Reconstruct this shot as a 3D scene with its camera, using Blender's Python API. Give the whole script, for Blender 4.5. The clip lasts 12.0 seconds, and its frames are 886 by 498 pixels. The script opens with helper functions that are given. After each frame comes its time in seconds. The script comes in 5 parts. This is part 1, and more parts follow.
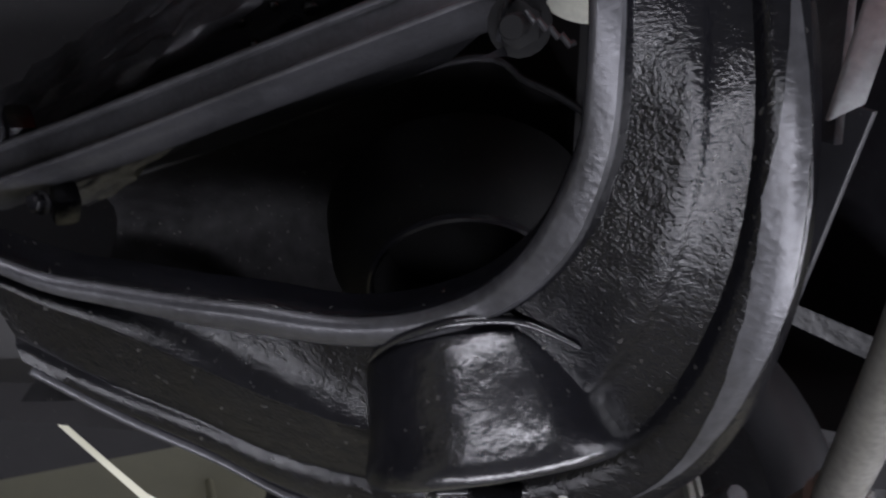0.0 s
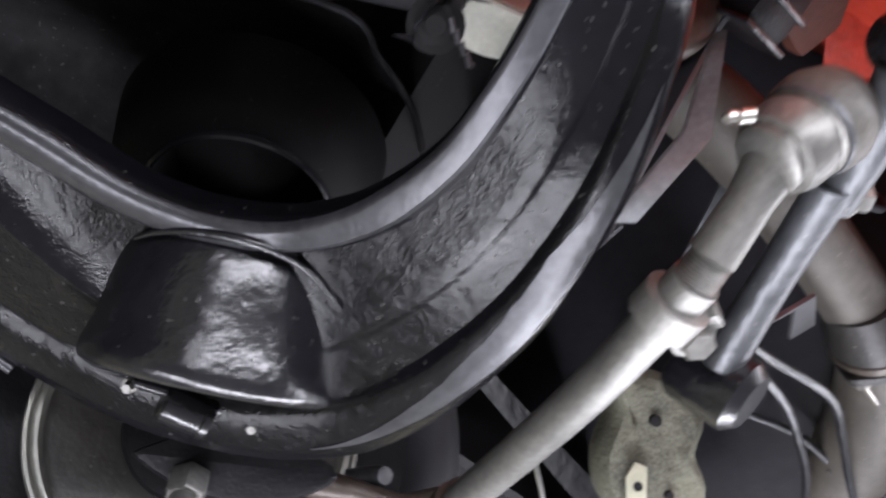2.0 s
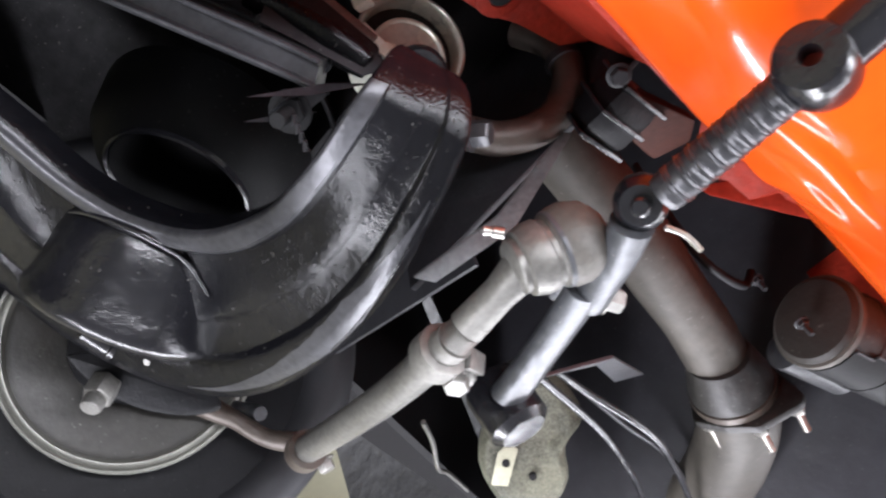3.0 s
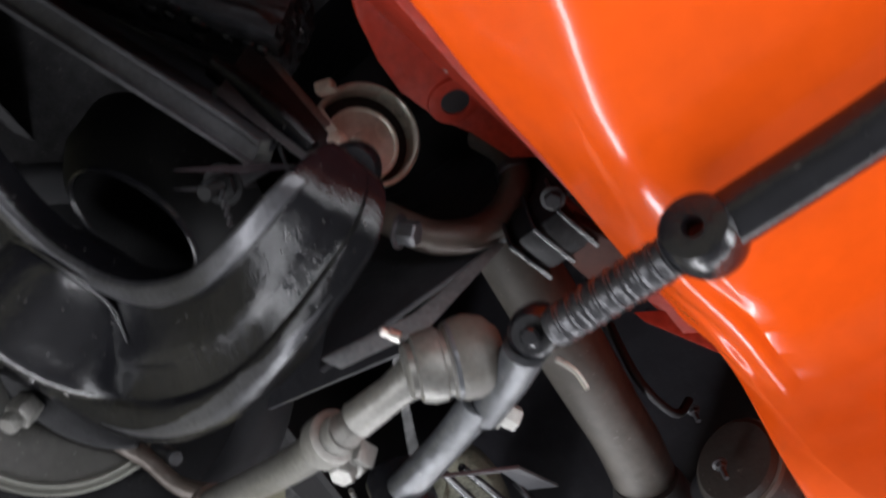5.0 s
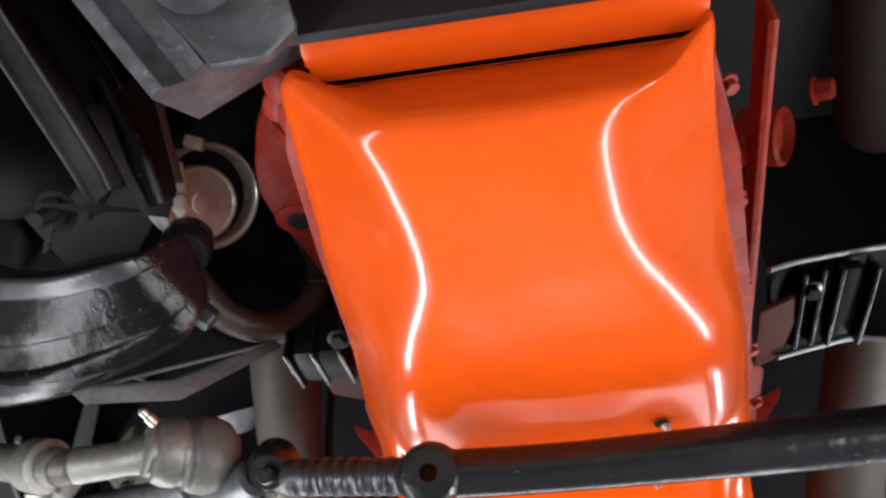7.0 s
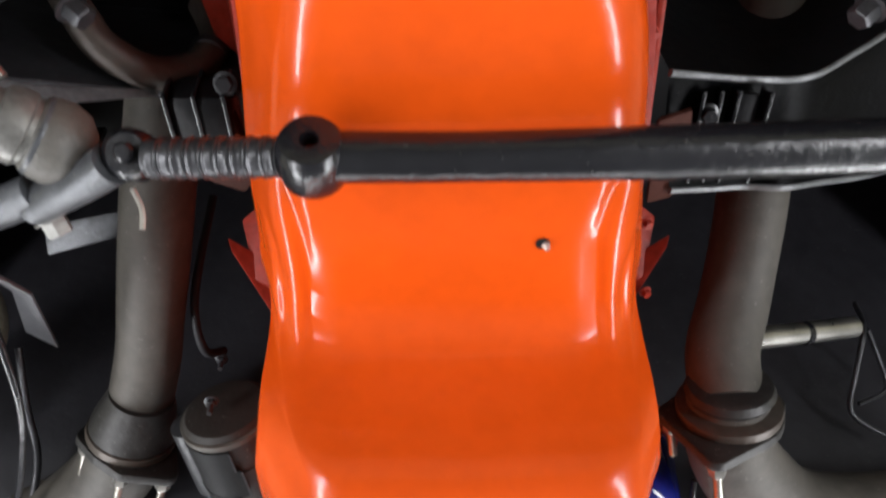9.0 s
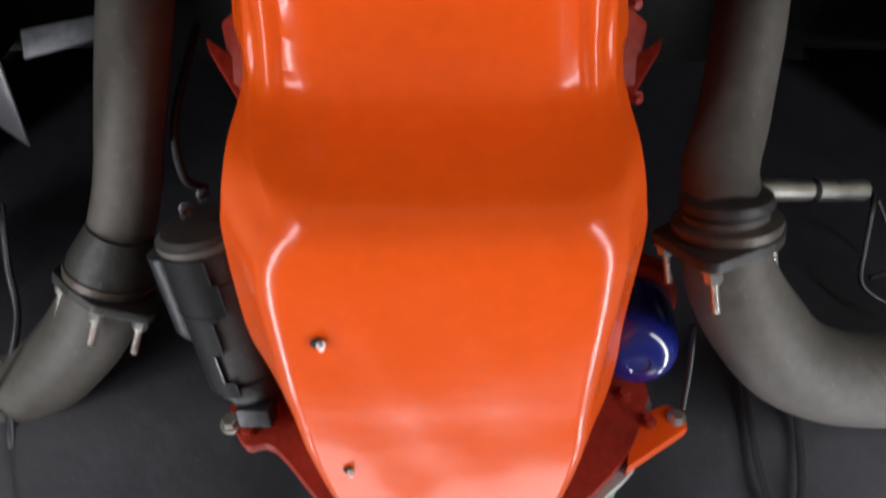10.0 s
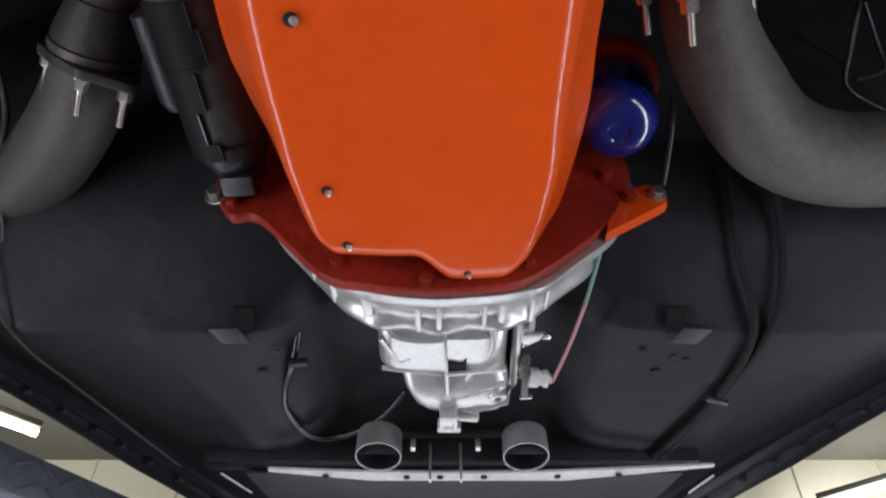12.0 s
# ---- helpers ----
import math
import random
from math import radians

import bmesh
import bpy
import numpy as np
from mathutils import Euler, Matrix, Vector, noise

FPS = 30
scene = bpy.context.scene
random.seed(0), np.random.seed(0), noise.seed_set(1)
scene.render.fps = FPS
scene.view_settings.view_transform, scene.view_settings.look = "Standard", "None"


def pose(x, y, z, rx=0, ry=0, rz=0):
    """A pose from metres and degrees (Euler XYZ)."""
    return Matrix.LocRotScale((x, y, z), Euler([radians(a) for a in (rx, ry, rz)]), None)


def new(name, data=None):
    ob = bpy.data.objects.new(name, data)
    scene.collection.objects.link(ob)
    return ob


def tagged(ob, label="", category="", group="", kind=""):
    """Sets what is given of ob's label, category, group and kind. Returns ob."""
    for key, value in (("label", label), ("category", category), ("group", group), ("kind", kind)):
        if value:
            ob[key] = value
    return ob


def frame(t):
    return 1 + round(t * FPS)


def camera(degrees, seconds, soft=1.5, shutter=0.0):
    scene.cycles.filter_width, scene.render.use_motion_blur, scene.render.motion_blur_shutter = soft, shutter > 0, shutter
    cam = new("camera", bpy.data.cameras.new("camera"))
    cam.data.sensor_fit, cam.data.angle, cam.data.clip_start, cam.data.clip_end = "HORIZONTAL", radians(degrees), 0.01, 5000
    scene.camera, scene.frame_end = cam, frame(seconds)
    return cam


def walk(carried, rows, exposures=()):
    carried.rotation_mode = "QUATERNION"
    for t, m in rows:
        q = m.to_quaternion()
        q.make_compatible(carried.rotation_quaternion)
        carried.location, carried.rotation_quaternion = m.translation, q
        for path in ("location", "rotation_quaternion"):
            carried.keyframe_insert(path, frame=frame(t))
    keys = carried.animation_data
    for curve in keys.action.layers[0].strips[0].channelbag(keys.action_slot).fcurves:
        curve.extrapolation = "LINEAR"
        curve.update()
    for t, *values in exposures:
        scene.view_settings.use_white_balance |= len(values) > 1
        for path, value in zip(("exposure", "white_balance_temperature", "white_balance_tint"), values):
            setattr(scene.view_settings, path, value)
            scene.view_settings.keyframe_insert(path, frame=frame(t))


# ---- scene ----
cam = camera(60.0, 12.0, soft=2.2, shutter=0.5)
# seconds, place, turn
PATH = [
    (0.0, -0.3013, -0.2855, 1.8663, 161.08, 21.00, 89.83),
    (0.5, -0.3023, -0.2815, 1.8577, 156.64, 21.78, 82.82),
    (1.0, -0.3074, -0.3235, 1.8511, 152.06, 26.93, 74.33),
    (1.5, -0.3477, -0.3497, 1.8772, 147.26, 32.01, 61.37),
    (2.0, -0.3069, -0.3437, 1.8655, 142.21, 29.15, 52.94),
    (2.5, -0.1982, -0.3443, 1.8243, 135.05, 21.12, 49.28),
    (3.0, -0.1400, -0.3381, 1.7821, 133.67, 17.04, 47.16),
    (3.2, -0.1294, -0.3341, 1.7737, 133.40, 16.37, 46.04),
    (4.8, -0.0729, -0.2790, 1.7587, 137.19, 6.39, 42.13),
    (5.0, -0.0724, -0.3114, 1.7803, 136.10, 9.01, 41.51),
    (5.5, -0.0862, -0.4044, 1.8470, 130.86, 15.63, 38.95),
    (6.0, -0.0829, -0.4331, 1.8581, 130.72, 13.92, 36.15),
    (6.5, -0.0617, -0.4199, 1.8381, 131.42, 5.58, 18.84),
    (6.7, -0.0495, -0.4429, 1.8410, 129.41, 3.36, 13.97),
    (8.3, -0.0371, -0.4142, 1.7780, 129.64, -0.50, 0.97),
    (8.5, -0.0486, -0.3718, 1.7519, 130.86, 0.60, 0.08),
    (9.0, -0.0565, -0.2819, 1.7007, 134.16, 1.47, -0.84),
    (9.5, -0.0529, -0.2113, 1.6537, 134.95, 1.69, -0.99),
    (10.0, -0.0291, -0.1330, 1.5870, 136.70, 0.29, -0.19),
    (10.5, -0.0341, -0.0758, 1.5376, 136.84, 0.61, -0.74),
    (11.0, -0.0303, -0.0467, 1.5034, 135.65, 0.52, -0.81),
    (11.5, -0.0201, -0.0246, 1.4751, 135.05, 0.31, -0.33),
    (12.0, -0.0081, 0.0000, 1.4500, 135.00, -0.00, 0.00),
]

EXPOSURES = [(0.0, 0.08, 6200, 18), (1.5, 0.55, 6200, 18), (3.0, 1.15, 6250, 16), (5.0, 0.2, 6350, 13), (6.5, 0.36, 6450, 11), (8.5, 0.42, 6450, 11), (10.0, -0.12, 6400, 12), (11.0, -0.48, 6250, 13), (12.0, -0.90, 6150, 16)]
walk(cam, [(t, pose(x, y, z, a, b, c)) for t, x, y, z, a, b, c in PATH], EXPOSURES)

# ---- light ----
COOL = (0.96, 0.98, 1.0)
world = bpy.data.worlds.new("workshop_air")
scene.world = world
world.use_nodes = True
world.node_tree.nodes["Background"].inputs[0].default_value = (0.86, 0.93, 1.0, 1)
world.node_tree.nodes["Background"].inputs[1].default_value = 0.10


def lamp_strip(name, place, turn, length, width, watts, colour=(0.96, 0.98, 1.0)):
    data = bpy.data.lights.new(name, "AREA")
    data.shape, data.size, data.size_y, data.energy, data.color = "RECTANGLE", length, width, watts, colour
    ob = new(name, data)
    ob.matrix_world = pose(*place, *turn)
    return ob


# unseen strip lamps added each side, placed from streaks reflected in the pan
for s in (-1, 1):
    lamp_strip("unseen_side_strip", (1.35 * s, 0.40, 1.05), (0, 128 * s, 0), 0.17, 4.6, 69, COOL)
# unseen lamp added behind to brighten gearbox and floor; placed from a pale reflection
lamp_strip("unseen_rear_panel", (0.0, 3.1, 0.35), (124, 0, 180), 2.4, 1.2, 42, COOL)


# ---- materials ----
def material(name, colour, rough=0.5, metal=0.0, grain=60.0, vary=0.25, bump=0.15, bump_scale=400.0, stain=None, coat=0.0, spec=0.5, bump_dist=0.0006, lump=0.0, dust=0.0):
    """Base colour with broad stains and fine grain, uneven gloss and a fine relief."""
    m = bpy.data.materials.new(name)
    m.use_nodes = True
    nt = m.node_tree
    n, link = nt.nodes, nt.links
    b = n["Principled BSDF"]
    co = n.new("ShaderNodeTexCoord")
    big = n.new("ShaderNodeTexNoise")
    big.inputs["Scale"].default_value, big.inputs["Detail"].default_value = grain * 0.25, 5
    small = n.new("ShaderNodeTexNoise")
    small.inputs["Scale"].default_value, small.inputs["Detail"].default_value = grain * 4, 6
    for t in (big, small):
        link.new(co.outputs["Object"], t.inputs["Vector"])
    ramp = n.new("ShaderNodeValToRGB")
    dark = stain or tuple(c * (1 - vary) for c in colour)
    light = tuple(min(1, c * (1 + vary * 0.6)) for c in colour)
    ramp.color_ramp.elements[0].color, ramp.color_ramp.elements[1].color = (*dark, 1), (*light, 1)
    ramp.color_ramp.elements[0].position, ramp.color_ramp.elements[1].position = 0.32, 0.72
    mix = n.new("ShaderNodeMath")
    mix.operation = "MULTIPLY_ADD"
    mix.inputs[1].default_value = 0.35
    add = n.new("ShaderNodeMath")
    add.operation = "MULTIPLY"
    add.inputs[1].default_value = 0.65
    link.new(big.outputs["Fac"], add.inputs[0])
    link.new(small.outputs["Fac"], mix.inputs[0])
    link.new(add.outputs[0], mix.inputs[2])
    link.new(mix.outputs[0], ramp.inputs["Fac"])
    if dust:
        specks = n.new("ShaderNodeTexNoise")
        specks.inputs["Scale"].default_value, specks.inputs["Detail"].default_value = 260, 2
        link.new(co.outputs["Object"], specks.inputs["Vector"])
        pick = n.new("ShaderNodeMapRange")
        pick.inputs["From Min"].default_value, pick.inputs["From Max"].default_value = 0.69, 0.75
        pick.inputs["To Max"].default_value = dust
        link.new(specks.outputs["Fac"], pick.inputs["Value"])
        settle = n.new("ShaderNodeMixRGB")
        settle.inputs["Color2"].default_value = (0.30, 0.29, 0.27, 1)
        link.new(pick.outputs["Result"], settle.inputs["Fac"])
        link.new(ramp.outputs["Color"], settle.inputs["Color1"])
        link.new(settle.outputs["Color"], b.inputs["Base Color"])
    else:
        link.new(ramp.outputs["Color"], b.inputs["Base Color"])
    span = n.new("ShaderNodeMapRange")
    span.inputs["To Min"].default_value, span.inputs["To Max"].default_value = max(0.02, rough * 0.7), min(1, rough * 1.35)
    link.new(big.outputs["Fac"], span.inputs["Value"])
    link.new(span.outputs["Result"], b.inputs["Roughness"])
    b.inputs["Metallic"].default_value = metal
    b.inputs["Coat Weight"].default_value = coat
    b.inputs["Coat Roughness"].default_value = 0.08
    b.inputs["Specular IOR Level"].default_value = spec
    if bump:
        fine = n.new("ShaderNodeTexNoise")
        fine.inputs["Scale"].default_value, fine.inputs["Detail"].default_value = bump_scale, 3
        link.new(co.outputs["Object"], fine.inputs["Vector"])
        bp = n.new("ShaderNodeBump")
        bp.inputs["Strength"].default_value, bp.inputs["Distance"].default_value = bump, bump_dist
        link.new(fine.outputs["Fac"], bp.inputs["Height"])
        link.new(bp.outputs["Normal"], b.inputs["Normal"])
        if lump:
            wide = n.new("ShaderNodeTexNoise")
            wide.inputs["Scale"].default_value, wide.inputs["Detail"].default_value = bump_scale * 0.14, 4
            link.new(co.outputs["Object"], wide.inputs["Vector"])
            bl = n.new("ShaderNodeBump")
            bl.inputs["Strength"].default_value, bl.inputs["Distance"].default_value = 1.0, lump
            link.new(wide.outputs["Fac"], bl.inputs["Height"])
            link.new(bl.outputs["Normal"], bp.inputs["Normal"])
    return m


def glow(name, colour, strength):
    m = bpy.data.materials.new(name)
    m.use_nodes = True
    b = m.node_tree.nodes["Principled BSDF"]
    b.inputs["Base Color"].default_value = (*colour, 1)
    b.inputs["Emission Color"].default_value, b.inputs["Emission Strength"].default_value = (*colour, 1), strength
    return m


ORANGE = material("orange_engine_enamel", (0.62, 0.069, 0.004), 0.25, grain=18, vary=0.12, bump=0.08, bump_scale=140, coat=0.26, spec=0.24, lump=0.0012)
# deeper orange for the block; on the flywheel cover it holds shade
ORANGE_DEEP = material("deep_orange_enamel", (0.25, 0.021, 0.010), 0.45, grain=40, vary=0.45, bump=0.5, bump_scale=260, spec=0.18, lump=0.003)
BLACK = material("black_chassis_paint", (0.008, 0.008, 0.010), 0.24, grain=35, vary=0.4, bump=0.3, bump_scale=420, spec=0.6, lump=0.0012, dust=0.12)
BLACK_CAST = material("rough_black_cast_paint", (0.004, 0.004, 0.0052), 0.19, grain=45, vary=0.5, bump=0.6, bump_scale=620, bump_dist=0.0007, spec=0.29, lump=0.0009, dust=0.14)
BLACK_MATT = material("dull_black_underseal", (0.018, 0.018, 0.021), 0.42, grain=25, vary=0.4, bump=0.35, bump_scale=320, spec=0.35, lump=0.0015, dust=0.15)
GREY_FLANGE = material("worn_grey_black_paint", (0.075, 0.078, 0.085), 0.36, 0.35, grain=30, vary=0.7, bump=0.4, lump=0.0012, dust=0.4)
# greyed black for scuffs, and where light is put into the paint
BLACK_WORN_LIT = material("scuffed_and_lit_black_paint", (0.05, 0.05, 0.055), 0.32, 0.4, grain=60, vary=0.6, bump=0.4, bump_scale=340, lump=0.0005)
FLOOR_BLACK = material("satin_black_floor_paint", (0.038, 0.037, 0.044), 0.46, grain=12, vary=0.35, bump=0.25, bump_scale=160, spec=0.3, lump=0.002, dust=0.12)
PALE_EDGE = material("bare_grey_flange_edge", (0.17, 0.175, 0.18), 0.4, 0.3, grain=60, vary=0.5, bump=0.4, lump=0.0008)
POCKET = material("dusty_lit_black_pressing", (0.034, 0.033, 0.035), 0.6, grain=14, vary=0.8, bump=0.5, bump_scale=300, spec=0.10, lump=0.001, dust=0.25)
# deep black for insides, holes, dark lines and closing panels
DEEP_BLACK = material("deep_black_inside", (0.011, 0.0105, 0.0115), 0.7, grain=12, vary=0.3, bump=0.2, spec=0.2, dust=0.08)
DULL_BLACK = material("dull_black_block", (0.005, 0.005, 0.006), 0.45, grain=40, vary=0.5, bump=0.5, spec=0.12, lump=0.001, dust=0.06)
RUBBER = material("black_rubber", (0.011, 0.011, 0.013), 0.6, grain=60, vary=0.3, bump=0.3, spec=0.3)
BOOT = material("dusty_grey_rubber", (0.085, 0.078, 0.068), 0.55, grain=60, vary=0.4, bump=0.3, lump=0.002)
ZINC = material("zinc_plated_steel", (0.18, 0.175, 0.163), 0.42, 0.6, grain=70, vary=0.5, bump=0.3, lump=0.0006)
YELLOW_ZINC = material("yellow_zinc_steel", (0.50, 0.49, 0.37), 0.38, 0.3, grain=50, vary=0.25, bump=0.2)
# pale zinc, brightened further to stand in for light missing at the bushing
PALE_ZINC = material("pale_zinc_plate", (0.80, 0.80, 0.70), 0.26, 0.2, grain=50, vary=0.3, bump=0.2)
STEEL = material("bright_bolt_steel", (0.6, 0.58, 0.54), 0.3, 0.95, grain=120, vary=0.3, bump=0.2)
EXHAUST = material("dull_aluminised_exhaust", (0.070, 0.062, 0.053), 0.6, 0.2, grain=22, vary=0.45, bump=0.35, bump_scale=300, lump=0.001, dust=0.3)
COLLAR = material("dark_scaled_flange_steel", (0.030, 0.028, 0.027), 0.5, 0.25, grain=40, vary=0.6, bump=0.6, lump=0.0015, dust=0.3)
BROWN_STEEL = material("heat_browned_steel", (0.075, 0.06, 0.05), 0.45, 0.3, grain=30, vary=0.4, bump=0.4, lump=0.002)
ALU = material("cast_aluminium", (0.62, 0.62, 0.60), 0.33, 0.75, grain=40, vary=0.25, bump=0.3, bump_scale=420, lump=0.0006)
BLUE = material("blue_filter_enamel", (0.008, 0.013, 0.14), 0.16, grain=20, vary=0.1, bump=0.03, coat=0.6)
CAST_GREEN = material("corroded_cast_iron", (0.15, 0.148, 0.11), 0.75, 0.1, grain=90, vary=0.8, bump=1.0, bump_scale=150, bump_dist=0.002)
DISC = material("machined_brake_disc", (0.17, 0.17, 0.15), 0.38, 0.5, grain=40, vary=0.25, bump=0.25)
WALL = material("cream_wall_panel", (0.72, 0.70, 0.55), 0.6, grain=3, vary=0.08, bump=0.1)
CONCRETE = material("workshop_concrete", (0.13, 0.13, 0.127), 0.5, grain=4, vary=0.25, bump=0.2, bump_scale=40)
CEILING = material("dim_ceiling_sheet", (0.17, 0.17, 0.14), 0.7, grain=3, vary=0.1, bump=0.1)
CHEQUER = material("dark_blue_grey_chequer_plate", (0.12, 0.13, 0.155), 0.4, 0.4, grain=20, vary=0.4, bump=0.3)
WIRE_GREEN = material("green_wire", (0.16, 0.30, 0.22), 0.45, bump=0)
WIRE_PINK = material("pink_wire", (0.45, 0.22, 0.24), 0.45, bump=0)
STARTER = material("dark_brown_starter_tone", (0.016, 0.0125, 0.0105), 0.6, 0.0, grain=25, vary=0.4, bump=0.35, lump=0.001, dust=0.2)
BACKPLATE = material("dusty_shaded_grey_plate", (0.042, 0.040, 0.036), 0.5, 0.25, grain=30, vary=0.4, bump=0.3, lump=0.001, dust=0.3)
PALE_LIP = material("pale_lit_steel", (0.62, 0.62, 0.60), 0.42, 0.15, grain=40, vary=0.35, bump=0.25, dust=0.2)
MOUNT = material("oily_red_brown_mount", (0.05, 0.017, 0.012), 0.6, 0.0, grain=40, vary=0.5, bump=0.5, spec=0.1, lump=0.001, dust=0.05)
# near black for the heat shield, and where shade is put into colour
NEAR_BLACK = material("near_black_paint_and_shade", (0.005, 0.005, 0.0055), 0.6, grain=30, vary=0.4, bump=0.3, spec=0.15, dust=0.06)
TUBE_GLOW = glow("lit_tube", (1.0, 0.97, 0.92), 18.0)


# ---- builders ----
def thing(name, place, label, category, group="", kind=""):
    ob = new(name)
    ob.empty_display_size = 0.02
    ob.location = place
    return tagged(ob, label, category, group, kind)


def finish(name, bm, mat, smooth=True):
    bmesh.ops.recalc_face_normals(bm, faces=bm.faces)
    me = bpy.data.meshes.new(name)
    for f in bm.faces:
        f.smooth = smooth
    bm.to_mesh(me)
    bm.free()
    me.materials.append(mat)
    if smooth:
        me.set_sharp_from_angle(angle=radians(38))
    return me


def origin(ob):
    v = Vector(ob.location)
    while ob.parent:
        ob = ob.parent
        v += Vector(ob.location)
    return v


def part(name, bm, mat, parent, label="", smooth=True):
    """One mesh under a thing or part; the bmesh is in world metres."""
    bmesh.ops.translate(bm, vec=-origin(parent), verts=bm.verts)
    ob = new(name, finish(name, bm, mat, smooth))
    ob.parent = parent
    return tagged(ob, label)


def whole(name, bm, mat, label, category, group="", kind="", smooth=True):
    """A thing of one mesh, its origin at the middle of its base."""
    lo = Vector([min(v.co[i] for v in bm.verts) for i in range(3)])
    hi = Vector([max(v.co[i] for v in bm.verts) for i in range(3)])
    base = Vector(((lo.x + hi.x) / 2, (lo.y + hi.y) / 2, lo.z))
    bmesh.ops.translate(bm, vec=-base, verts=bm.verts)
    ob = new(name, finish(name, bm, mat, smooth))
    ob.location = base
    return tagged(ob, label, category, group, kind)


def spline(points, steps=6):
    """A smooth curve through the points."""
    p = [Vector(q) for q in points]
    if len(p) < 3:
        return [p[0].lerp(p[-1], k / steps) for k in range(steps + 1)]
    out = []
    for i in range(len(p) - 1):
        a, b, c, d = p[max(i - 1, 0)], p[i], p[i + 1], p[min(i + 2, len(p) - 1)]
        for k in range(steps):
            t = k / steps
            out.append(0.5 * (2 * b + (c - a) * t + (2 * a - 5 * b + 4 * c - d) * t * t + (3 * b - a - 3 * c + d) * t ** 3))
    return out + [p[-1]]


def skin(bm, rings, closed=True, caps=True):
    rows = [[bm.verts.new(v) for v in r] for r in rings]
    n = len(rows[0])
    for a, b in zip(rows[:-1], rows[1:]):
        for i in range(n if closed else n - 1):
            j = (i + 1) % n
            bm.faces.new((a[i], a[j], b[j], b[i]))
    if caps:
        for r in (rows[0], rows[-1]):
            bm.faces.new(r)
    return rows


def frame_at(way, up=None):
    way = Vector(way).normalized()
    up = Vector(up) if up else (Vector((0, 0, 1)) if abs(way.z) < 0.9 else Vector((0, 1, 0)))
    side = way.cross(up).normalized()
    return side, side.cross(way).normalized(), way


def tube(points, radius, sides=14, smooth=True, steps=6, bm=None, flat=1.0):
    """A round bar or pipe along a path; radius a number or one for each point."""
    bm = bm or bmesh.new()
    path = spline(points, steps) if smooth else [Vector(q) for q in points]
    if isinstance(radius, (int, float)):
        rad = [radius] * len(path)
    else:
        rad = list(np.interp(np.linspace(0, 1, len(path)), np.linspace(0, 1, len(radius)), radius))
    rings, side = [], None
    for i, p in enumerate(path):
        way = (path[min(i + 1, len(path) - 1)] - path[max(i - 1, 0)]).normalized()
        side = frame_at(way)[0] if side is None else (side - way * side.dot(way)).normalized()
        up = way.cross(side)
        rings.append([p + (side * math.cos(a) + up * flat * math.sin(a)) * rad[i] for a in (2 * math.pi * k / sides for k in range(sides))])
    skin(bm, rings)
    return bm


def turned(profile, place, axis, sides=32, bm=None, caps=True):
    """A turned piece: (radius, height) pairs along an axis."""
    bm = bm or bmesh.new()
    s, u, w = frame_at(axis)
    p = Vector(place)
    rings = [[p + w * h + (s * math.cos(a) + u * math.sin(a)) * max(r, 0.0002) for a in (2 * math.pi * k / sides for k in range(sides))] for r, h in profile]
    skin(bm, rings, caps=caps)
    return bm


def box(place, size, turn=(0, 0, 0), bevel=0.003, bm=None):
    bm2 = bmesh.new()
    bmesh.ops.create_cube(bm2, size=1)
    bmesh.ops.scale(bm2, vec=size, verts=bm2.verts)
    if bevel:
        bmesh.ops.bevel(bm2, geom=bm2.edges[:], offset=bevel, segments=2, affect="EDGES", profile=0.6)
    bmesh.ops.transform(bm2, matrix=pose(*place, *turn), verts=bm2.verts)
    return merge(bm, bm2)


def merge(bm, other):
    if bm is None:
        return other
    me = bpy.data.meshes.new("joined")
    other.to_mesh(me)
    other.free()
    bm.from_mesh(me)
    bpy.data.meshes.remove(me)
    return bm


def slab(outline, thick, way, bevel=0.0015, bm=None):
    """A flat plate: its outline's points and its thickness along a direction."""
    bm2 = bmesh.new()
    w = Vector(way).normalized() * thick
    lo = [bm2.verts.new(Vector(q)) for q in outline]
    hi = [bm2.verts.new(Vector(q) + w) for q in outline]
    bm2.faces.new(lo), bm2.faces.new(hi)
    for i in range(len(lo)):
        j = (i + 1) % len(lo)
        bm2.faces.new((lo[i], lo[j], hi[j], hi[i]))
    if bevel:
        bmesh.ops.recalc_face_normals(bm2, faces=bm2.faces)
        bmesh.ops.bevel(bm2, geom=bm2.edges[:], offset=bevel, segments=2, affect="EDGES", profile=0.6)
    return merge(bm, bm2)


def beam(a, b, width, height, up=(0, 0, 1), bevel=0.003, bm=None):
    """A straight bar of rectangular section between two places."""
    a, b = Vector(a), Vector(b)
    s, u, w = frame_at(b - a, up)
    q = [a + s * width / 2 * i + u * height / 2 * j for i, j in ((-1, -1), (1, -1), (1, 1), (-1, 1))]
    return slab(q, (b - a).length, b - a, bevel, bm)


def hex_bolt(place, axis, r=0.008, head=0.006, shank=0.0, bm=None):
    """A hexagon head on a washer, with a stub of thread beyond it if shank is given."""
    bm = turned([(r * 1.35, 0), (r * 1.35, 0.0012), (r * 1.2, 0.0016)], place, axis, 18, bm)
    p, w = Vector(place), Vector(axis).normalized()
    turned([(r, 0), (r, head * 0.85), (r * 0.86, head)], p + w * 0.0016, axis, 6, bm)
    if shank:
        prof = []
        k = 0.0
        while k < shank:
            prof += [(r * 0.52, k), (r * 0.46, k + 0.0007)]
            k += 0.0014
        turned(prof, p + w * (0.0016 + head), axis, 12, bm)
    return bm


